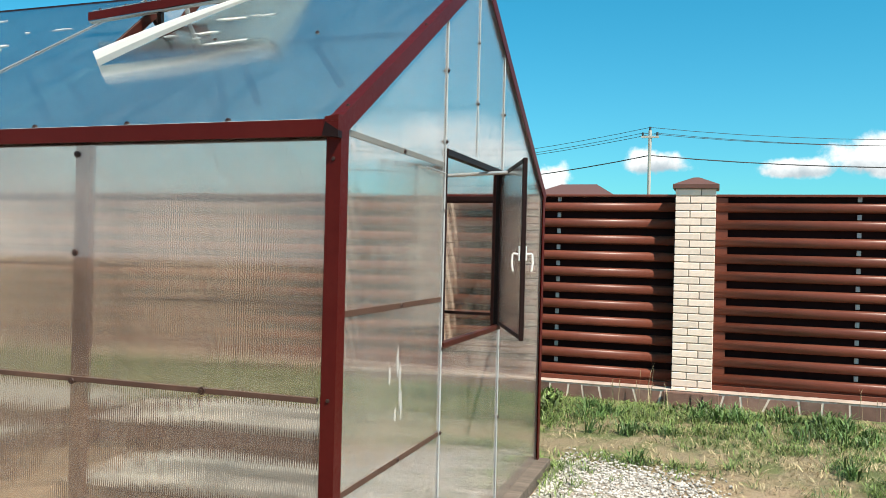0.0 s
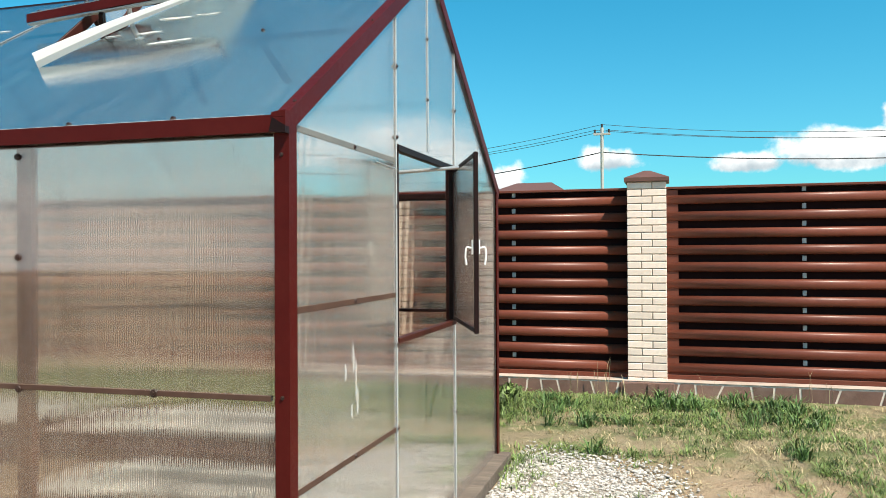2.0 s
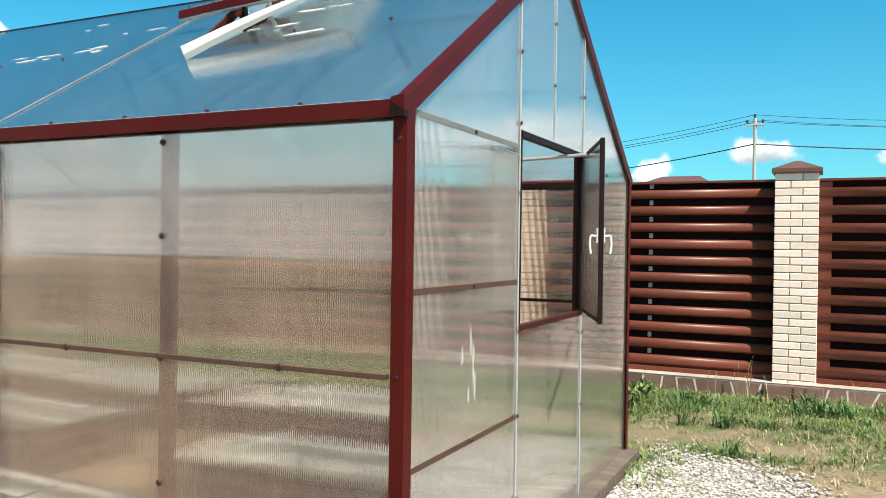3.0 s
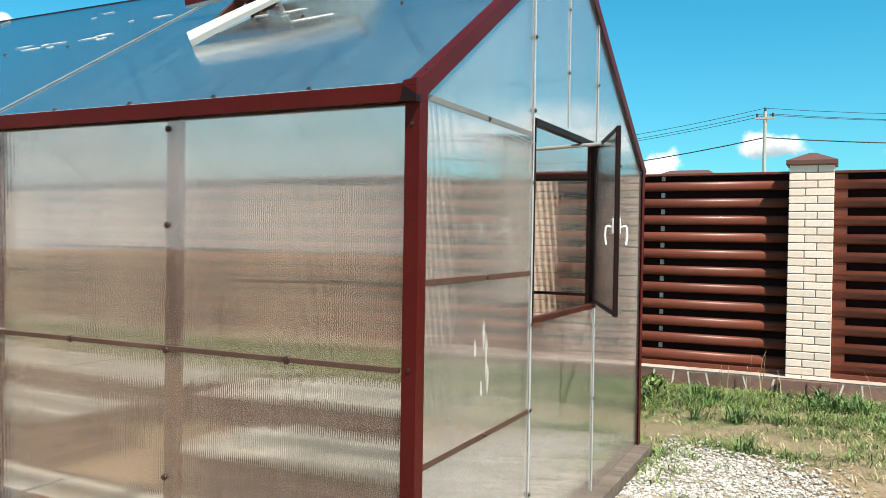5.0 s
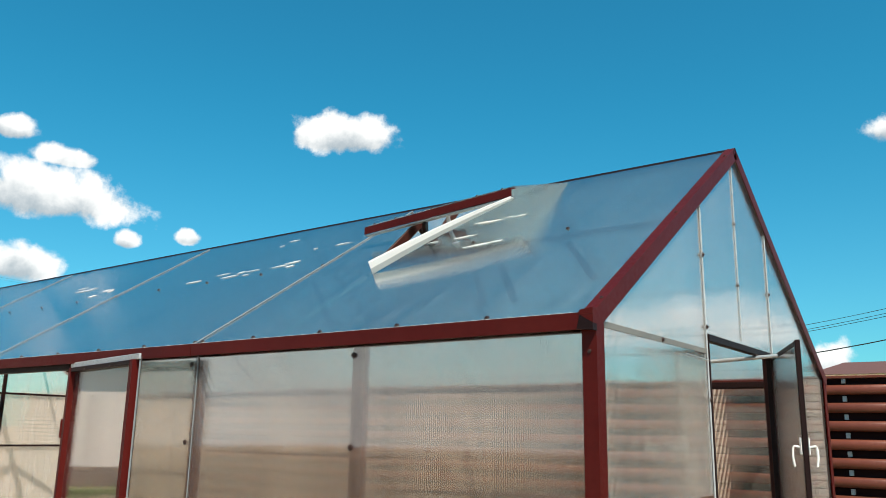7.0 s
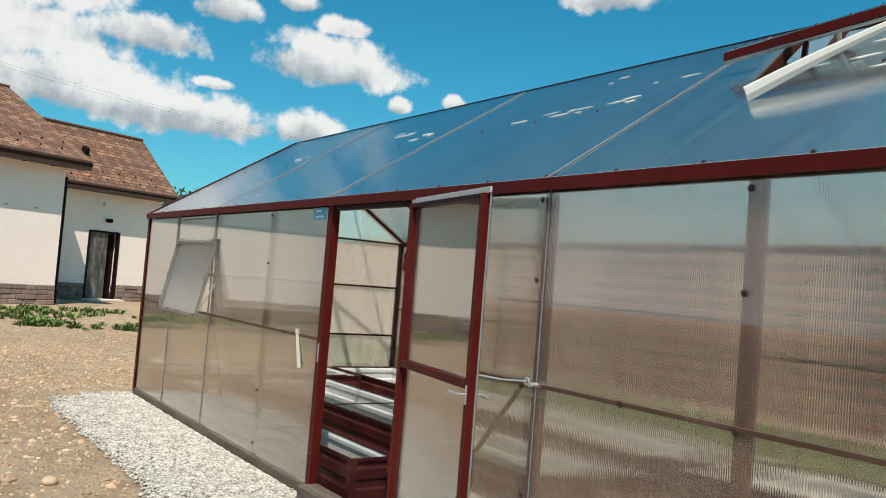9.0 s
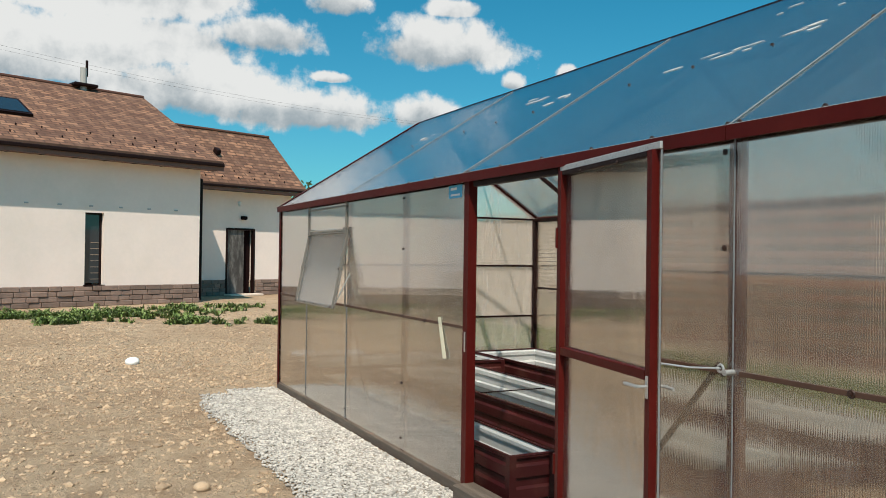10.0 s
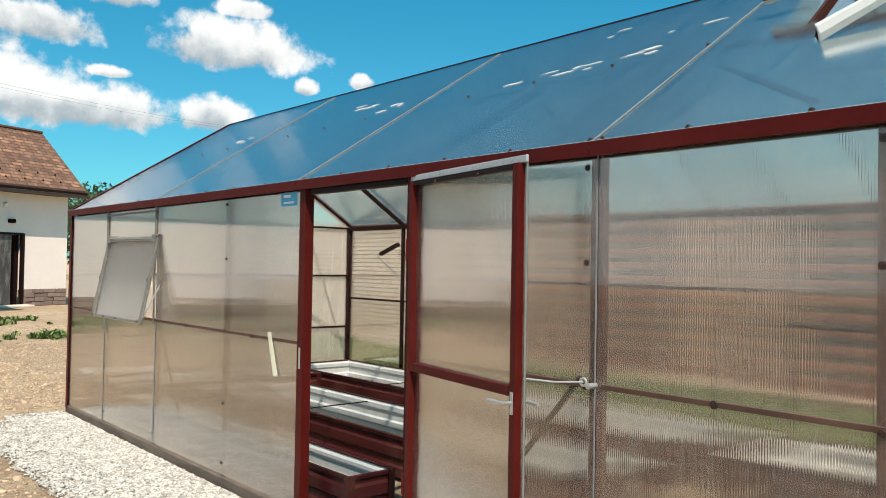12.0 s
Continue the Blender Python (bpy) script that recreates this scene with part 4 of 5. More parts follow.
part("sheet_edge", edge_curl(), M_EDGE, vent, "curled white sheet edge")
for x, y in ((-2.86, 3.22), (-2.66, 3.45)):
    part("vent_strut", bar(roof_pt(x, y, -0.03), Vector((x + 0.07, 3.60, 2.80)), 0.05, 0.012, (1, 0, 0), 0.002), M_POST, vent)
part("vent_strut", bar(roof_pt(-2.80, 3.55, -0.06), Vector((-2.70, 3.44, 2.70)), 0.04, 0.02, (1, 0, 0), 0.002), M_DARK, vent)
part("gas_strut", rod([roof_pt(-2.58, 3.50, -0.08), Vector((-2.56, 3.46, 2.72))], 0.012), M_CHROME, vent, "zinc opener cylinder")
for x in (-3.08, -2.92, -2.80, -2.66, -2.5, -2.36, -2.2):
    screw(BL.lerp(BR, (x - BL.x) / (BR.x - BL.x)) + Vector((0, 0.03, 0.036)), (0, -0.3, 1), vent, 0.8)
# bright scuffs where film was torn off the roof sheets
scuff_rng = random.Random(5)
for x, y, n in ((-2.42, 3.34, 3), (-2.30, 3.52, 4), (-2.15, 3.20, 2), (-3.62, 3.55, 2), (-3.75, 3.38, 4), (-4.05, 3.35, 4), (-4.15, 3.80, 2), (-4.45, 3.36, 3), (-5.8, 3.4, 5), (-6.3, 3.55, 4), (-8.0, 3.4, 4)):
    for k in range(n):
        cx, cy = x + scuff_rng.uniform(-0.16, 0.16), y + scuff_rng.uniform(-0.05, 0.06)
        w, h = scuff_rng.uniform(0.025, 0.10), scuff_rng.uniform(0.004, 0.014)
        out = [roof_pt(cx + w * math.cos(a) * scuff_rng.uniform(0.5, 1.1), cy + h * math.sin(a) * scuff_rng.uniform(0.6, 1.4) + 0.25 * w * math.cos(a) * 0.3, 0.010) for a in (j * math.pi / 5 for j in range(10))]
        gp("film_scrap", prism(out, 0.0015, tuple(slope_n)), M_RUB, "scrap of torn white film")

# rubbed white marks on the gable sheet
for y, z, hgt in ((3.01, 1.10, 0.13), (3.035, 1.02, 0.20), (2.93, 1.06, 0.08), (3.05, 0.93, 0.12), (2.99, 0.90, 0.07)):
    out = [(X0 + 0.0012, y + 0.012 * math.cos(a) * scuff_rng.uniform(0.4, 1.2), z + 0.5 * hgt * math.sin(a) * scuff_rng.uniform(0.7, 1.1)) for a in (j * math.pi / 6 for j in range(12))]
    gp("rub_mark", prism(out, 0.001, (1, 0, 0)), M_MARK, "pale rubbed mark")

# automatic opener arm hanging inside on the back wall
opener = link("opener_arm", None, greenhouse, "dark opener arm with zinc stays")
part("arm", bar((-8.80, Y1 - 0.16, 1.60), (-8.60, Y1 - 0.05, 1.72), 0.06, 0.04, (0, 0, 1), 0.003), M_DARK, opener)
for dz in (0, 0.03):
    part("stay", rod([(-8.82, Y1 - 0.18, 1.58), (-8.58, Y1 - 0.05, 1.36 - dz)], 0.006), M_CASING, opener)

# ---- gravel floor inside, raised beds ----
def slab(name, lo, hi, mat, label, cat):
    return tagged(link(name, mesh_of(name, box(lo, hi), mat)), label, cat, kind="structure")


slab("floor", (X1 + 0.08, Y0 + 0.08, -0.04), (X0 - 0.08, Y1 - 0.08, 0.03), M_FLOOR, "trodden pale gravelly floor of the greenhouse", "floor")


def bed(x0, x1, y0, y1, top):
    """A raised bed of ribbed sheet: painted outside, bare zinc inside, with corner angles."""
    ob = thing("raised_bed", "red-brown ribbed metal raised bed, zinc inside, on the gravel floor", "raised bed", (x0, y0, 0.03), "raised beds in the greenhouse")
    z0 = 0.06
    rib = [(0, 0), (0, 0.06), (0.014, 0.075), (0.014, 0.115), (0, 0.13), (0, 0.19), (0.014, 0.205), (0.014, top - z0 - 0.03), (0, top - z0 - 0.015), (0, top - z0)]
    rib = [(s, min(h, top - z0)) for s, h in rib]
    for name, a, b, side in (("side_panel", (x0, y0), (x1, y0), (0, 1, 0)), ("side_panel", (x1, y1), (x0, y1), (0, -1, 0)), ("end_panel", (x1, y0), (x1, y1), (-1, 0, 0)), ("end_panel", (x0, y1), (x0, y0), (1, 0, 0))):
        p = part(name, loft(rib, (*a, z0), (*b, z0), side), M_BED, ob)
        part("inner_face", loft([(s + 0.006, h) for s, h in rib], (*a, z0), (*b, z0), side), M_GALV, p, "bare zinc inner face")
        s = Vector(side) * 0.02
        part("top_edge", rod([Vector((*a, top)) + s * 0.2, Vector((*b, top)) + s * 0.2], 0.008, 6), M_BED, p)
    for x, sx in ((x0, 1), (x1, -1)):
        for y, sy in ((y0, 1), (y1, -1)):
            c = part("corner_angle", loft([(0, 0), (0.045, 0), (0.045, 0.003), (0.003, 0.003), (0.003, 0.045), (0, 0.045)], (x - sx * 0.004, y - sy * 0.004, 0.03), (x - sx * 0.004, y - sy * 0.004, top + 0.004), (sx, 0, 0), (0, sy, 0), True), M_BED, ob)
            if x == x1:
                for z in (0.10, 0.17, 0.24, 0.30):
                    if z < top:
                        screw((x + 0.0, y + sy * 0.02, z), (1, 0, 0), c, 0.35).name = "bolt"
    part("soil", box((x0 + 0.03, y0 + 0.03, 0.035), (x1 - 0.03, y1 - 0.03, 0.09)), M_SOIL, ob, "dark soil")
    for f in (0.33, 0.66):
        x = x0 + f * (x1 - x0)
        part("cross_tie", rod([(x, y0 + 0.01, top - 0.03), (x, y1 - 0.01, top - 0.03)], 0.005, 6), M_DARK, ob)
    return ob


bed(-8.45, -5.02, 2.56, 2.87, 0.315)
bed(-4.25, -1.42, 2.56, 2.87, 0.315)
bed(-8.45, -4.20, 3.38, 4.16, 0.33)
bed(-3.12, -1.45, 3.39, 4.10, 0.33)
bed(-9.45, -4.27, 4.72, 5.60, 0.33)
bed(-3.95, -1.50, 4.68, 5.60, 0.33)
bed(-9.48, -8.62, 2.62, 4.66, 0.33)

# ---- fence along the back ----
FY, PITCH = 8.80, 3.0
PW = 0.40


def brick_mesh(name, lo, hi):
    return mesh_of(name, box(lo, hi, 0.004), M_BRICK)


def pillar(px):
    ob = thing("brick_pillar", "cream brick fence pillar with brown hipped cap", "pillar", (px, FY, 0), "brick pillars of the fence")
    part("mortar_core", box((px - PW / 2 + 0.006, FY + 0.006, 0.10), (px + PW / 2 - 0.006, FY + PW - 0.006, 2.245)), M_MORTAR, ob)
    n = 28
    h = 2.13 / n
    long, short = (PW - 0.010) * 0.64, (PW - 0.010) * 0.36
    meshes = {}

    def brick(lx, ly, x, y, z):
        key = (round(lx, 3), round(ly, 3))
        if key not in meshes:
            meshes[key] = brick_mesh("brick", (0, 0, 0), (lx, ly, h - 0.010))
        b = link("brick", meshes[key], ob)
        b.location = (x - px, y - FY, z)
    d = 0.09
    for i in range(n):
        z = 0.115 + i * h
        a, b = (long, short) if i % 2 else (short, long)
        for y in (FY, FY + PW - d):
            brick(a, d, px - PW / 2, y, z)
            brick(b, d, px - PW / 2 + a + 0.010, y, z)
        for x in (px - PW / 2, px + PW / 2 - d):
            brick(d, PW - 2 * d - 0.02, x, FY + d + 0.01, z)
    w = PW / 2 + 0.03
    bm = bmesh.new()
    base = [bm.verts.new((px + sx * w, FY + PW / 2 + sy * w, 2.245)) for sx, sy in ((-1, -1), (1, -1), (1, 1), (-1, 1))]
    rim = [bm.verts.new((v.co.x, v.co.y, 2.285)) for v in base]
    top = [bm.verts.new((px + sx * 0.03, FY + PW / 2 + sy * 0.03, 2.372)) for sx, sy in ((-1, -1), (1, -1), (1, 1), (-1, 1))]
    bm.faces.new(base[::-1])
    bm.faces.new(top)
    for lo, hi in ((base, rim), (rim, top)):
        for i in range(4):
            j = (i + 1) % 4
            bm.faces.new((lo[i], lo[j], hi[j], hi[i]))
    part("cap", bm, M_CAP, ob, "brown hipped cap")
    return ob


first = pillar(-0.25)
PILLARS = [-0.25 + PITCH * k for k in range(-5, 3)]
for px in PILLARS:
    if abs(px + 0.25) > 0.01:
        copy_thing(first, Matrix.Translation((px, FY, 0)))


SLAT = [(0.0, 0.0), (-0.012, 0.018), (-0.016, 0.050), (-0.010, 0.082), (0.010, 0.098), (0.055, 0.104), (0.058, 0.185), (0.062, 0.185), (0.060, 0.099), (0.014, 0.090), (-0.006, 0.078), (-0.011, 0.050), (-0.008, 0.022), (0.004, 0.004)]


def fence_panel(xa, xb):
    y = FY + 0.150
    ob = thing("fence_panel", "brown louvred metal fence panel between brick pillars", "fence", (xa, y, 0), "louvred fence panels")
    me = None
    for k in range(11):
        z = 0.225 + k * 0.178
        if me is None:
            me = mesh_of("slat", loft([(s, h) for s, h in SLAT], (0, 0, 0), (xb - xa, 0, 0), (0, 1, 0), closed=True), M_FENCE)
            for poly in me.polygons:
                poly.use_smooth = len(poly.vertices) == 4
        s = link("slat", me, ob)
        s.location = (0, 0, z)
    part("top_channel", box((xa, y - 0.02, 2.165), (xb, y + 0.055, 2.19), 0.003), M_FENCE, ob)
    part("bottom_channel", box((xa, y - 0.025, 0.160), (xb, y + 0.06, 0.205), 0.003), M_FENCE, ob)
    part("bottom_channel", box((xa, y + 0.018, 0.206), (xb, y + 0.062, 0.262), 0.003), M_FENCE, ob)
    for x in (xa + 0.05, xb - 0.05):
        part("end_post", box((x - 0.05, y + 0.066, 0.17), (x + 0.05, y + 0.10, 2.16), 0.003), M_FENCE, ob)
    part("side_channel", box((xa, y + 0.004, 0.20), (xa + 0.12, y + 0.028, 2.16), 0.003), M_FENCE, ob)
    # added black sheet: the shade in the gaps between the slats
    part("gap_shade_sheet", box((xa, y + 0.0465, 0.27), (xb, y + 0.0495, 2.16)), M_BLACK, ob)
    xm = xa + 0.52 * (xb - xa)
    for k in range(11):
        part("bracket", box((xm - 0.02, y + 0.026, 0.225 + k * 0.178 + 0.112), (xm + 0.02, y + 0.045, 0.225 + k * 0.178 + 0.165), 0.003), M_CLEAR, ob)
    return ob


for pa, pb in zip([PILLARS[0] - PITCH] + PILLARS, PILLARS + [PILLARS[-1] + PITCH]):
    if pa > -12.5:
        fence_panel(pa + PW / 2, pb - PW / 2)

# low plinth with flagstones
plinth = thing("wall_plinth", "low concrete fence plinth faced with brown flagstones", "wall", (0, FY, 0), kind="structure")
part("plinth_core", box((-19, FY - 0.05, -0.3), (9, FY + PW + 0.05, 0.152), 0.006), M_JOINT, plinth)
part("coping", box((-19, FY - 0.058, 0.1525), (9, FY + PW + 0.06, 0.158), 0.002), M_COPING, plinth)
for px in PILLARS:
    if -6 < px < 6:
        part("pillar_base", box((px - PW / 2 - 0.07, FY - 0.13, -0.1), (px + PW / 2 + 0.07, FY - 0.077, 0.150), 0.006), M_PLINTH, plinth)
        for k, (ua, ub) in enumerate(((-0.24, -0.02), (0.0, 0.10), (0.115, 0.25))):
            part("flagstone", prism([(px + ua + 0.006, FY - 0.131, -0.02), (px + ub - 0.006, FY - 0.131, -0.02), (px + ub - 0.006 - 0.02 * (k == 1), FY - 0.131, 0.140), (px + ua + 0.006, FY - 0.131, 0.136)], 0.012, F), M_PLINTH, plinth)
prng = random.Random(11)
x, l1 = -6.0, 0.0
while x < 6.0:
    w = prng.uniform(0.16, 0.42)
    l2 = prng.uniform(-0.07, 0.07)
    bm = prism([(x + 0.011, FY - 0.051, -0.02), (x + w - 0.011, FY - 0.051, -0.02), (x + w - 0.011 + l2, FY - 0.051, 0.143 + prng.uniform(-0.012, 0.0)), (x + 0.011 + l1, FY - 0.051, 0.143 + prng.uniform(-0.012, 0.0))], 0.003, F)
    part("flagstone", bm, M_PLINTH, plinth)
    x, l1 = x + w, l2
# cream brick wall beyond the fence's far end
far_wall = slab("wall_brick", (-19.0, FY + 0.02, 0.17), (-12.3, FY + 0.3, 2.25), M_BRICKWORK, "cream brick boundary wall", "wall")

# ---- house beyond the greenhouse ----
HC, HU, HN = Vector((-25.13, 4.20, 0)), Vector((-0.3518, 0.9361, 0)), Vector((0.9361, 0.3518, 0))
house = thing("house", "cream rendered house with brown shingle roof and stone base", "house", tuple(HC))


def hw(u, n, z):
    return HC + HU * u + HN * n + Vector((0, 0, z))


def hbox(u0, u1, n0, n1, z0, z1, bevel=0.0):
    bm = box((u0, n0, z0), (u1, n1, z1), bevel)
    m = Matrix((HU, HN, Vector((0, 0, 1)))).transposed().to_4x4()
    m.translation = HC
    bmesh.ops.transform(bm, matrix=m, verts=bm.verts)
    bmesh.ops.recalc_face_normals(bm, faces=bm.faces)
    return bm


def hpart(name, bm, mat, parent=None, label=""):
    return part(name, bm, mat, parent or house, label)


R = -2.72
WT = 0.3
# front wall round the narrow window
for u0, u1, z0, z1 in ((-12, -3.29, 0.5, 3.95), (-2.80, 0, 0.5, 3.95), (-3.29, -2.80, 2.45, 3.95)):
    hpart("wall", hbox(u0, u1, -WT, 0, z0, z1), M_STUCCO)
hpart("wall", hbox(-WT, 0, R - 4, -WT - 0.002, 0.5, 3.95), M_STUCCO)
for u0, u1, z0, z1 in ((0.002, 2.60, 0.5, 3.62), (3.66, 5.2, 0.5, 3.62), (2.60, 3.66, 2.26, 3.62)):
    hpart("wall", hbox(u0, u1, R - WT, R, z0, z1), M_STUCCO)
hpart("wall", hbox(5.2 - WT, 5.2, R - 4, R - WT - 0.002, 0.5, 3.62), M_STUCCO)
hpart("wall", hbox(-12, 5.2, R - 4.3, R - 4.01, 0.0, 3.62), M_STUCCO)
# black panels added for the shade of the rooms behind window and door
hpart("room_shade_panel", hbox(-3.5, -2.6, -1.2, -1.15, 0.3, 2.7), M_BLACK)
hpart("room_shade_panel", hbox(3.31, 3.628, R - 0.24, R - 0.20, 0.0, 2.22), M_BLACK)
hpart("room_shade_panel", hbox(2.3, 4.0, R - 1.3, R - 1.25, 0.0, 2.5), M_BLACK)
win = hpart("window", hbox(-3.24, -2.85, -0.17, -0.15, 0.60, 2.40), M_GLASS, None, "narrow dark window")
for b in ((-3.29, -3.24, 0.55, 2.45), (-2.85, -2.80, 0.55, 2.45)):
    hpart("window_frame", hbox(b[0], b[1], -0.19, -0.12, b[2], b[3]), M_DARK, win)
hpart("window_frame", hbox(-3.24, -2.85, -0.19, -0.12, 2.40, 2.45), M_DARK, win)
for k in range(7):
    hpart("blind_slat", hbox(-3.08, -2.86, -0.148, -0.14, 0.70 + 0.16 * k, 0.715 + 0.16 * k), M_MORTAR, win)
hpart("window_sill", hbox(-3.32, -2.77, -0.15, 0.05, 0.52, 0.56), M_DARK, win)
hd = hpart("door", hbox(2.64, 3.30, R - 0.10, R - 0.05, 0.05, 2.22), M_DOOR, None, "weathered dark door standing ajar")
hpart("door_frame", hbox(2.56, 2.63, R - 0.12, R + 0.02, 0.0, 2.28), M_DARK, hd)
hpart("door_frame", hbox(3.63, 3.70, R - 0.12, R + 0.02, 0.0, 2.28), M_DARK, hd)
hpart("door_frame", hbox(2.63, 3.63, R - 0.12, R + 0.02, 2.22, 2.29), M_DARK, hd)
hpart("doorstep", hbox(2.5, 3.8, R, R + 0.45, 0.0, 0.06, 0.01), M_JOINT)
lamp = hpart("wall_lamp", hbox(3.12, 3.32, R, R + 0.14, 2.58, 2.70, 0.02), M_BLACK, None, "small black wall lamp")
hpart("bulb_lamp", hbox(2.98, 3.10, R, R + 0.10, 3.06, 3.20, 0.03), M_WHITE)
# row of small hooks under the eave
for u in np.arange(-5.6, -0.2, 0.8):
    hpart("cable_clip", hbox(u, u + 0.10, 0.0, 0.03, 2.60, 2.64, 0.005), M_CLEAR)
# split-stone base, laid in courses
srng = random.Random(3)
stones = []
for u0, u1, n in ((-9.0, 0.0, 0.0), (0.03, 2.54, R), (3.72, 5.2, R)):
    hpart("base_core", hbox(u0, u1, n - WT, n - 0.002, 0.0, 0.499), M_MORTAR)
    for row in range(4):
        u = u0
        while u < u1 - 0.05:
            w = min(srng.uniform(0.22, 0.48), u1 - u)
            stones.append((u + 0.006, u + w - 0.006, n, 0.0 + row * 0.135 + 0.006, 0.135 + row * 0.135 - 0.004, srng.uniform(0.04, 0.075)))
            u += w


def roof_plane(u0, u1, n_e, z_e, n_r, z_r, name="roof", extra=0.0):
    """One slope, 12 cm thick, with shingle coordinates in metres."""
    up = Vector((0, 0, 1))
    pts = [hw(u0, n_e, z_e), hw(u1, n_e, z_e), hw(u1, n_r, z_r), hw(u0, n_r, z_r)]
    bm = prism(pts, 0.06, (0, 0, 1))
    ob = hpart(name, bm, M_SHINGLE)
    uvl = ob.data.uv_layers.new(name="UVMap")
    inv = world_of(house)
    length = math.hypot(n_r - n_e, z_r - z_e)
    for loop in ob.data.loops:
        p = inv @ ob.data.vertices[loop.vertex_index].co - HC
        uvl.data[loop.index].uv = (p.dot(HU), (p.dot(HN) - n_e) / (n_r - n_e) * length)
    return ob


main_roof = roof_plane(-13, 0.42, 0.52, 4.02, -4.45, 6.50)
roof_plane(-13, 0.42, -9.4, 4.02, -4.45, 6.50)
annex_roof = roof_plane(-0.3, 5.5, R + 0.52, 3.68, -4.62, 5.78)
roof_plane(-0.3, 5.5, -7.0, 3.68, -4.62, 5.78)
hpart("fascia", hbox(-13, 0.44, 0.50, 0.54, 3.80, 3.92), M_SOFFIT)
hpart("soffit", hbox(-13, 0.40, 0.002, 0.50, 3.83, 3.855), M_SOFFIT)
for k in range(16):
    hpart("rafter_end", hbox(0.33 - 0.8 * k, 0.39 - 0.8 * k, 0.01, 0.499, 3.820, 3.829), M_DARK)
hpart("gutter", hbox(-13, 0.43, 0.542, 0.61, 3.915, 4.015, 0.02), M_DARK)
hpart("rake_board", prism([hw(0.43, 0.5, 4.05), hw(0.43, -4.45, 6.53), hw(0.43, -4.45, 6.36), hw(0.43, 0.5, 3.86)], 0.03, tuple(HU)), M_DARK)
hpart("gable_wall", prism([hw(-0.05, 0.0, 3.95), hw(-0.05, -4.45, 6.3), hw(-0.05, -8.5, 3.95)], 0.2, tuple(-HU)), M_STUCCO)
hpart("fascia", hbox(0.3, 5.5, R + 0.50, R + 0.54, 3.50, 3.60), M_SOFFIT)
hpart("soffit", hbox(0.3, 5.48, R + 0.002, R + 0.50, 3.52, 3.55), M_DARK)
hpart("gutter", hbox(0.32, 5.5, R + 0.542, R + 0.61, 3.60, 3.68, 0.02), M_DARK)
hpart("ridge_cap", hbox(-13, 0.43, -4.55, -4.35, 6.52, 6.60, 0.02), M_CAP)
hpart("ridge_cap", hbox(0.3, 5.5, -4.72, -4.52, 5.80, 5.88, 0.02), M_CAP)
hpart("rake_board", prism([hw(5.5, R + 0.5, 3.72), hw(5.5, -4.62, 5.82), hw(5.5, -4.62, 5.66), hw(5.5, R + 0.5, 3.56)], 0.03, tuple(HU)), M_DARK)
# roof window, chimney, snow guards
nrm = (HN * (6.50 - 4.02) + Vector((0, 0, 4.97))).normalized()


def on_main(u, f, lift=0.0):
    return hw(u, 0.52 - 4.97 * f, 4.02 + 2.48 * f + 0.06) + nrm * lift


rw = hpart("roof_window", prism([on_main(-5.1, 0.34), on_main(-4.2, 0.34), on_main(-4.2, 0.56), on_main(-5.1, 0.56)], 0.08, tuple(nrm)), M_DARK, None, "dark framed roof window")
hpart("pane", prism([on_main(-5.03, 0.36, 0.082), on_main(-4.27, 0.36, 0.082), on_main(-4.27, 0.54, 0.082), on_main(-5.03, 0.54, 0.082)], 0.01, tuple(nrm)), M_GLASS, rw)
ch = hpart("chimney", rod([hw(-1.6, -4.3, 6.2), hw(-1.6, -4.3, 7.15)], 0.10, 14), M_POLE, None, "zinc flue pipe")
hpart("flashing", hbox(-1.95, -1.2, -4.6, -4.1, 6.56, 6.66, 0.03), M_DARK, ch)
hpart("flue_cap", rod([hw(-1.5, -4.3, 6.9), hw(-1.5, -4.3, 7.40)], 0.04, 10), M_DARK, ch)
for u in np.arange(-9.5, 0.2, 0.62):
    for f in (0.10, 0.20):
        p = on_main(u + (0.3 if f > 0.15 else 0), f)
        hpart("snow_guard", bar(p, p + nrm * 0.05, 0.06, 0.02, tuple(HU), 0.004), M_DARK)
for u in np.arange(1.6, 5.3, 0.62):
    for f in (0.10, 0.22):
        p = hw(u, R + 0.52 - 2.42 * f, 3.74 + 2.1 * f)
        hpart("snow_guard", bar(p, p + nrm * 0.05, 0.06, 0.02, tuple(HU), 0.004), M_DARK)
vp = hw(2.6, R + 0.52 - 2.42 * 0.52, 3.74 + 2.1 * 0.52)
hpart("roof_vent", bar(vp, vp + nrm * 0.2, 0.3, 0.16, tuple(HU), 0.03), M_DARK)
hpart("downpipe", rod([hw(0.12, -0.15, 3.6), hw(0.12, -0.15, 0.05)], 0.05, 10), M_DARK)

# ---- power line ----
POLE = Vector((-3.55, 45.0, -0.25))
pole = thing("power_pole", "grey concrete power pole with crossarm and insulators", "power pole", tuple(POLE))
part("shaft", rod([POLE, POLE + Vector((0, 0, 8.55))], 0.09, 8), M_POLE, pole)
part("crossarm", box((POLE.x - 0.45, 44.9, 7.90), (POLE.x + 0.45, 45.1, 8.00)), M_POLE, pole)
for dx, dz in ((-0.38, 8.25), (0.38, 8.25), (0.0, 8.55)):
    part("insulator", rod([POLE + Vector((dx, 0, dz)), POLE + Vector((dx, 0, dz + 0.2))], 0.06, 8), M_WIRE, pole)


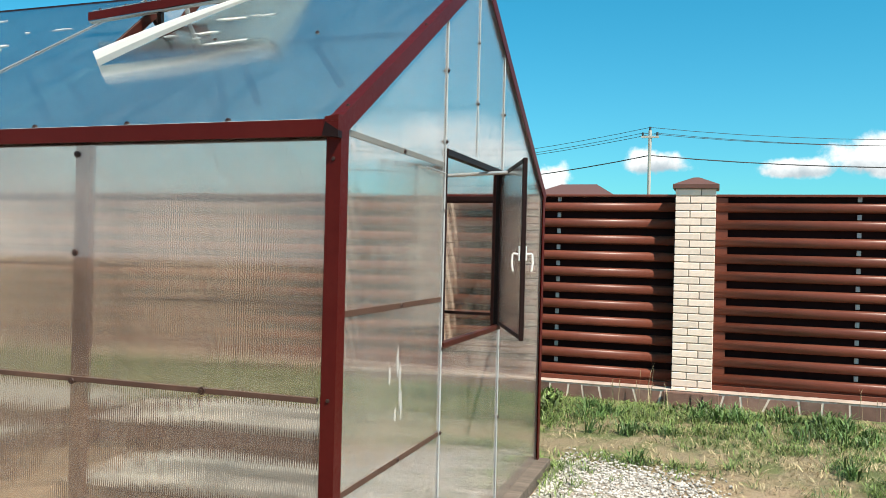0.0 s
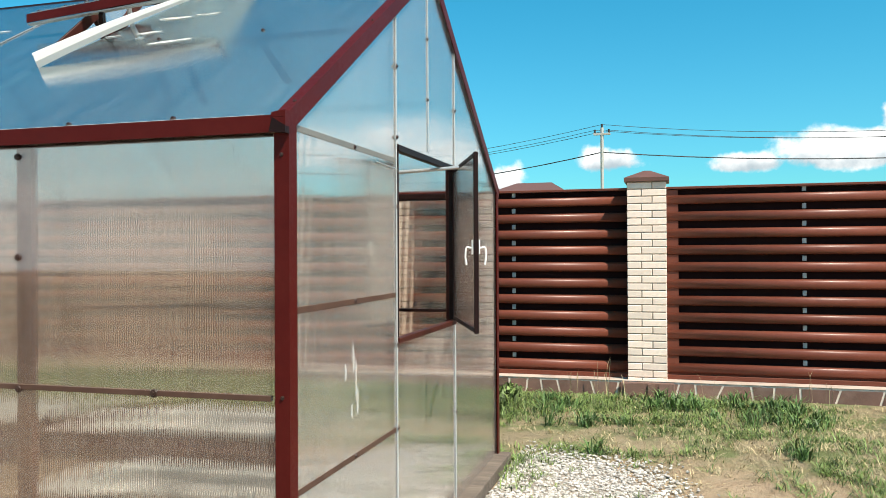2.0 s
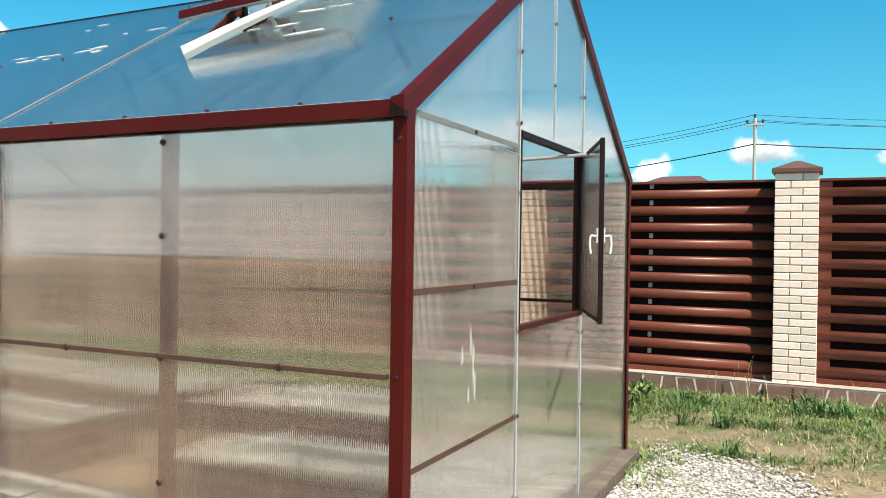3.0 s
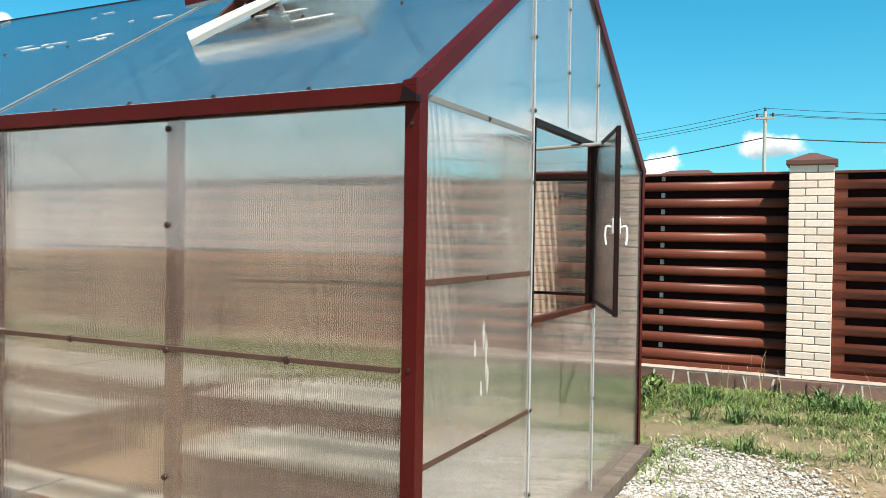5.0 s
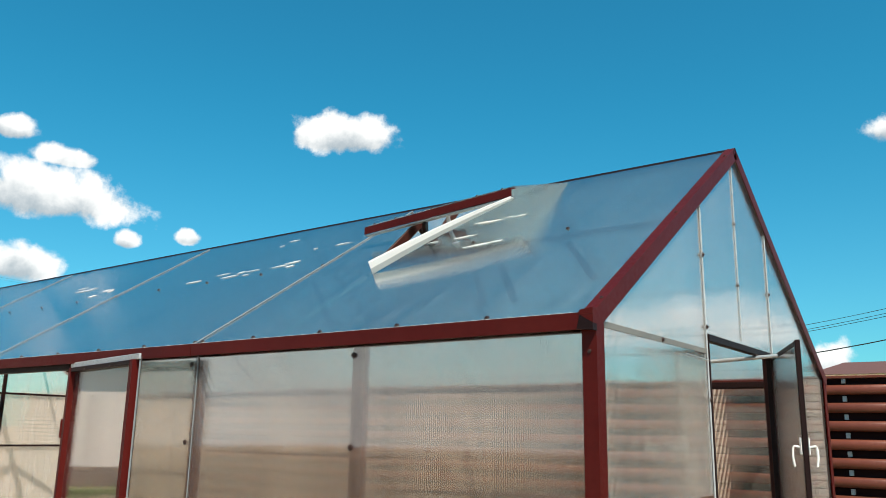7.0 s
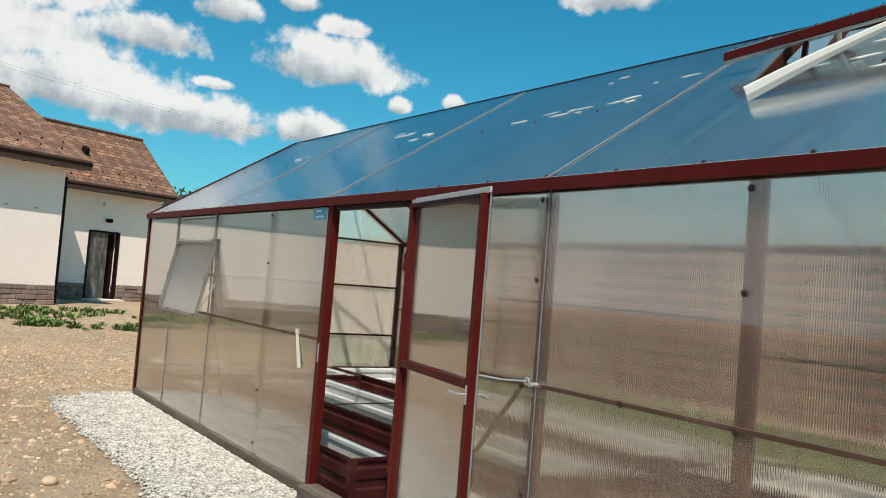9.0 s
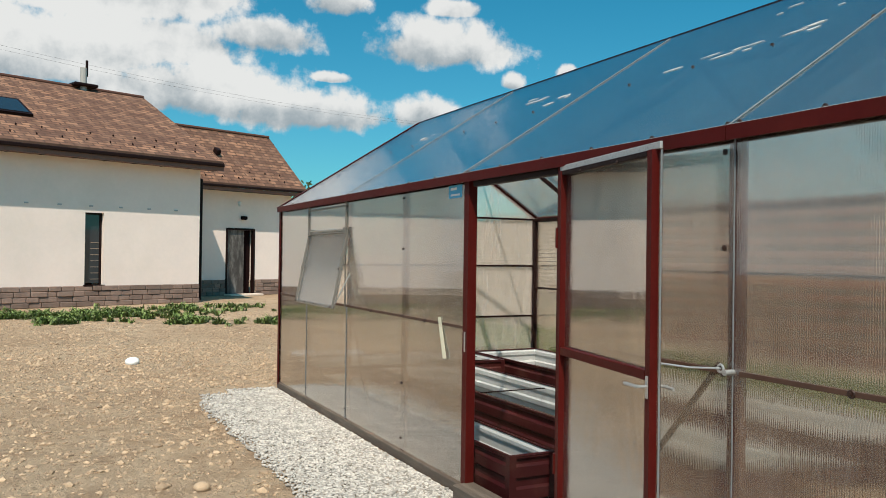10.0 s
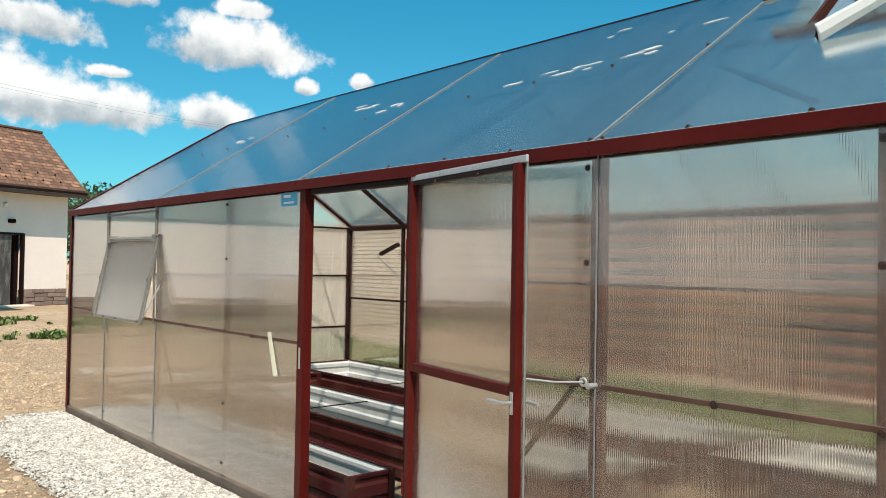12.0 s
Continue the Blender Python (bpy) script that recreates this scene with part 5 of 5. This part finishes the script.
def cable(a, b, sag, r):
    pts = [Vector(a).lerp(Vector(b), i / 14) - Vector((0, 0, sag * 4 * (i / 14) * (1 - i / 14))) for i in range(15)]
    tagged(link("power_cable", mesh_of("power_cable", rod(pts, r, 5), M_WIRE)), "thin dark overhead power cable", "cable", group="overhead cables")


for dx, dz in ((-0.38, 8.42), (0.38, 8.40), (0.0, 8.72)):
    cable(POLE + Vector((dx, 0, dz)), (POLE.x - 26 + dx, 52, dz - 1.3), 0.7, 0.014)
    cable(POLE + Vector((dx, 0, dz)), (POLE.x + 32 + dx, 44, dz - 0.1), 1.1, 0.014)
cable(POLE + Vector((0, 0, 7.2)), (POLE.x - 26, 52, 6.0), 0.8, 0.03)
cable(POLE + Vector((0, 0, 7.2)), (POLE.x + 32, 44, 7.0), 0.9, 0.03)
copy_thing(pole, Matrix.Translation((-30.5, -8.0, 0.6)))
copy_thing(pole, Matrix.Translation((-41.0, 24.0, 0.3)))
for dx, dz in ((-0.38, 8.42), (0.38, 8.40)):
    cable((-30.5 + dx, -8, dz + 0.6), (-41 + dx, 24, dz + 0.3), 0.8, 0.003)

# hipped roof of a neighbour beyond the fence
nb = thing("neighbour_house", "distant house with brown hipped roof", "house", (-16, 100, 0))
part("wall", box((-21, 96, 0), (-12, 106, 8.6)), M_STUCCO, nb)
bm = bmesh.new()
lo = [bm.verts.new(p) for p in ((-21.6, 95.4, 8.5), (-11.4, 95.4, 8.5), (-11.4, 106.6, 8.5), (-21.6, 106.6, 8.5))]
hi = [bm.verts.new(p) for p in ((-18.6, 101, 10.2), (-14.2, 101, 10.2))]
for f in ((lo[0], lo[1], hi[1], hi[0]), (lo[1], lo[2], hi[1]), (lo[2], lo[3], hi[0], hi[1]), (lo[3], lo[0], hi[0]), lo[::-1]):
    bm.faces.new(f)
part("roof", bm, M_CAP, nb)


# ---- loose stones, gravel, weeds ----
def scatter_stones(name, pts, sizes, mat, label, flat=0.65):
    ico = bmesh.new()
    bmesh.ops.create_icosphere(ico, subdivisions=1, radius=1.0)
    base = np.array([v.co[:] for v in ico.verts])
    tri = np.array([[v.index for v in f.verts] for f in ico.faces])
    ico.free()
    n = len(pts)
    v = base[None] * (1 + rng.uniform(-0.32, 0.32, (n, len(base), 1)))
    ang = rng.uniform(0, 2 * np.pi, n)
    v = v * np.stack([sizes, sizes * rng.uniform(0.6, 1.0, n), sizes * flat * rng.uniform(0.7, 1.1, n)], 1)[:, None, :]
    c, s = np.cos(ang)[:, None], np.sin(ang)[:, None]
    v = np.stack([v[..., 0] * c - v[..., 1] * s, v[..., 0] * s + v[..., 1] * c, v[..., 2]], -1) + pts[:, None, :]
    f = (tri[None] + (np.arange(n) * len(base))[:, None, None]).reshape(-1, 3)
    me = raw_mesh(name, v.reshape(-1, 3), f.tolist(), mat)
    return tagged(link(name, me), label, "stones", kind="stuff")


def bank(n, x0, x1, y0, y1, keep):
    p = np.stack([rng.uniform(x0, x1, n), rng.uniform(y0, y1, n)], 1)
    return p[[keep(a, b) for a, b in p]]


def with_z(p, z):
    return np.column_stack([p, [lie(a, b) for a, b in p] + np.asarray(z)])


def edge_y(x):
    return 1.62 + 0.14 * noise.noise((x * 0.9, 0, 0)) - 0.10 * noise.noise((x * 3.1, 4, 0))


g1 = bank(34000, -9.7, -4.0, 1.35, 2.42, lambda x, y: y > edge_y(x) + abs(rng.normal(0, 0.10)) - 0.12 and x > -9.45 - 0.4 * rng.random() + (y < 1.9) * 0.3 and not (-5.36 < x < -4.28 and y > 2.34))
g2 = bank(12000, X0 + 0.1, 0.55, 3.6, 6.5, lambda x, y: (x - X0) < 1.35 - 0.35 * max(0, y - 5.0) + rng.normal(0, 0.12) and y < 6.2 + rng.normal(0, 0.15) - 0.25 * (x - X0))
g3 = bank(4500, -5.3, -4.3, 2.55, 3.4, lambda x, y: True)
# bed of chips below the loose ones
for nm, outline in (("gravel_strip", [(-9.62, 2.40), (-4.1, 2.40), (-4.1, 1.72), (-6.0, 1.66), (-7.6, 1.68), (-8.9, 1.72), (-9.45, 2.0)]), ("gravel_strip", [(X0 + 0.1, 3.4), (0.1, 3.4), (0.05, 5.0), (-0.5, 5.9), (X0 + 0.1, 6.05)])):
    tagged(link(nm, mesh_of(nm, prism([(x, y, -0.02) for x, y in outline[::-1]], 0.030, (0, 0, 1)), M_GRIT)), "strip of white limestone chippings beside the greenhouse", "gravel", kind="structure")
scatter_stones("gravel", np.concatenate([with_z(g1, 0.012), with_z(g2, 0.012), with_z(g3, 0.035)]), rng.uniform(0.006, 0.0155, len(g1) + len(g2) + len(g3)), M_GRAVEL, "loose white limestone chippings")
s1 = bank(26000, -14.5, -2.5, -3.0, 3.0, lambda x, y: not (x > X1 - 0.3 and y > 1.5) and y < 6)
s2 = bank(20000, -21, -9.8, -3.5, 5.5, lambda x, y: True)
ps = np.concatenate([s1, s2])
scatter_stones("field_stones", with_z(ps, 0.0), np.minimum(0.004 + rng.exponential(0.0072, len(ps)), 0.044), M_PEBBLE, "small tan clods and stones on the bare ground", 0.7)
for x, y, r in ((-12.1, 1.2, 0.09), (-6.1, 1.05, 0.05), (-9.4, -0.3, 0.06)):
    bm = bmesh.new()
    bmesh.ops.create_icosphere(bm, subdivisions=3, radius=r)
    for v in bm.verts:
        v.co *= 1 + 0.22 * noise.noise(v.co * 9 + Vector((x, y, 0)))
        v.co.z *= 0.7
    bmesh.ops.translate(bm, verts=bm.verts, vec=(x, y, lie(x, y) + r * 0.35))
    st = link("stone", mesh_of("stone", bm, M_WHITE if r > 0.08 else M_PEBBLE))
    tagged(st, "rounded white stone on the bare ground" if r > 0.08 else "pale tan stone on the bare ground", "stone")


def tufts(name, pts, blades, height, spread, width, mat, label, cat="grass"):
    """Arched blades or leaves in tufts: two quads and a tip each."""
    verts, faces = [], []
    for x, y in pts:
        z = lie(x, y)
        k = rng.integers(blades[0], blades[1])
        size = rng.uniform(0.6, 1.25)
        for _ in range(k):
            a = rng.uniform(0, 2 * np.pi)
            h, s, w = rng.uniform(*height) * size, rng.uniform(*spread) * size, rng.uniform(*width)
            bx, by = x + rng.normal(0, 0.03), y + rng.normal(0, 0.03)
            dx, dy = math.cos(a), math.sin(a)
            px, py = -dy * w, dx * w
            i = len(verts)
            for f, ww, hh in ((0.0, 0.7, 0.0), (0.45, 1.0, 0.72)):
                cx, cy = bx + dx * s * f, by + dy * s * f
                verts += [(cx - px * ww, cy - py * ww, z + h * hh), (cx + px * ww, cy + py * ww, z + h * hh)]
            verts.append((bx + dx * s, by + dy * s, z + h * rng.uniform(0.7, 1.05)))
            faces += [(i, i + 1, i + 3, i + 2), (i + 2, i + 3, i + 4)]
    me = raw_mesh(name, verts, faces, mat)
    return tagged(link(name, me), label, cat, kind="stuff")


def weedy(x, y):
    return noise.noise((x * 0.8, y * 0.8, 2.0)) + 0.4 * noise.noise((x * 2.5, y * 2.5, 5.0))


gr = bank(5600, -1.6, 4.2, 4.7, 8.58, lambda x, y: weedy(x, y) + (0.30 if x < 0.0 else 0.13) * (y - 6.7) > 0.14 + rng.normal(0, 0.22))
tufts("grass", gr, (10, 24), (0.010, 0.075), (0.03, 0.12), (0.0016, 0.0042), M_LEAF, "patchy green weeds and grass before the fence")
gd = bank(2300, -1.4, 4.2, 4.8, 8.6, lambda x, y: rng.uniform() < (y - 4.8 - (x < 0)) * 0.6)
tufts("dry_grass", gd, (6, 13), (0.005, 0.045), (0.02, 0.09), (0.0014, 0.0038), M_DRY, "dry straw-coloured grass among the weeds")
wd = bank(900, -1.3, 4.2, 5.0, 8.56, lambda x, y: weedy(x * 1.7 + 3, y * 1.7) + (0.35 if x < 0.2 else 0.16) * (y - 7.6) > 0.10)
tufts("weeds", wd, (20, 36), (0.02, 0.15), (0.05, 0.15), (0.003, 0.008), M_WEED, "darker broad-leaved weeds before the fence", "weeds")
st2 = bank(14, -1.2, 4.0, 8.2, 8.72, lambda x, y: True)
tufts("dry_stalk", st2, (2, 5), (0.25, 0.5), (0.02, 0.14), (0.002, 0.004), M_DRY, "tall dry stalks along the fence plinth")
gb = bank(8000, -18.5, -1.5, 5.9, 8.74, lambda x, y: True)
tufts("grass", gb, (5, 9), (0.05, 0.14), (0.03, 0.12), (0.008, 0.016), M_LEAF, "green grass behind the greenhouse")
gh = []
for cx, cy, rx, ry, n in ((-20.3, -0.4, 1.3, 1.6, 620), (-20.0, 0.9, 1.2, 1.2, 560), (-20.8, 2.2, 1.3, 1.2, 460), (-21.6, 3.4, 1.4, 1.0, 300), (-18.2, 3.2, 0.5, 0.7, 260), (-17.8, 4.5, 0.5, 0.8, 260), (-18.8, 0.6, 0.4, 0.5, 60), (-21.6, -2.4, 0.9, 1.2, 240), (-22.8, 4.4, 0.5, 1.0, 90)):
    gh.append(np.column_stack([rng.normal(cx, rx * 0.5, n), rng.normal(cy, ry * 0.55, n)]))
gh = np.concatenate(gh)
gh = gh[[noise.noise((a * 1.4, b * 1.4, 7.0)) + 0.5 * noise.noise((a * 4.0, b * 4.0, 3.0)) > 0.04 for a, b in gh]]
tufts("weeds", gh, (12, 22), (0.02, 0.15), (0.05, 0.17), (0.010, 0.022), M_LEAF, "clumps of green weeds on the bare soil", "weeds")


# far trees beyond the house
def tree(x, y, h, seed):
    r = np.random.default_rng(seed)
    ob = thing("tree", "dark green leafy tree far beyond the house", "tree", (x, y, 0), "far trees")
    part("trunk", rod([(x, y, 0), (x + 0.2, y, h * 0.35), (x, y + 0.1, h * 0.7)], 0.16, 7), M_SILL, ob)
    n = 1500
    centres = np.column_stack([r.normal(0, h * 0.2, 22), r.normal(0, h * 0.2, 22), r.uniform(h * 0.32, h * 0.95, 22)])
    c = centres[r.integers(0, 22, n)] + r.normal(0, h * 0.075, (n, 3))
    a, b = r.normal(0, 1, (n, 3)), r.normal(0, 1, (n, 3))
    a /= np.linalg.norm(a, axis=1)[:, None]
    b /= np.linalg.norm(b, axis=1)[:, None]
    q = 0.22
    v = np.stack([c - a * q, c + b * q * 0.6, c + a * q, c - b * q * 0.6], 1).reshape(-1, 3)
    link("crown", raw_mesh("crown", v, [(4 * i, 4 * i + 1, 4 * i + 2, 4 * i + 3) for i in range(n)], M_TREE), ob)


for i, (dx, dy, dist, h) in enumerate(((-0.955, 0.278, 70, 7.3), (-0.951, 0.296, 74, 7.0), (-0.946, 0.312, 68, 6.4), (-0.940, 0.330, 78, 6.6), (-0.958, 0.262, 80, 7.5))):
    tree(dx * dist, dy * dist, h, 20 + i)

# stones of the house base last
for u0, u1, n, z0, z1, d in stones:
    ob = hpart("stone_block", hbox(u0, u1, n, n + d, z0, z1, 0.012), M_STONE)
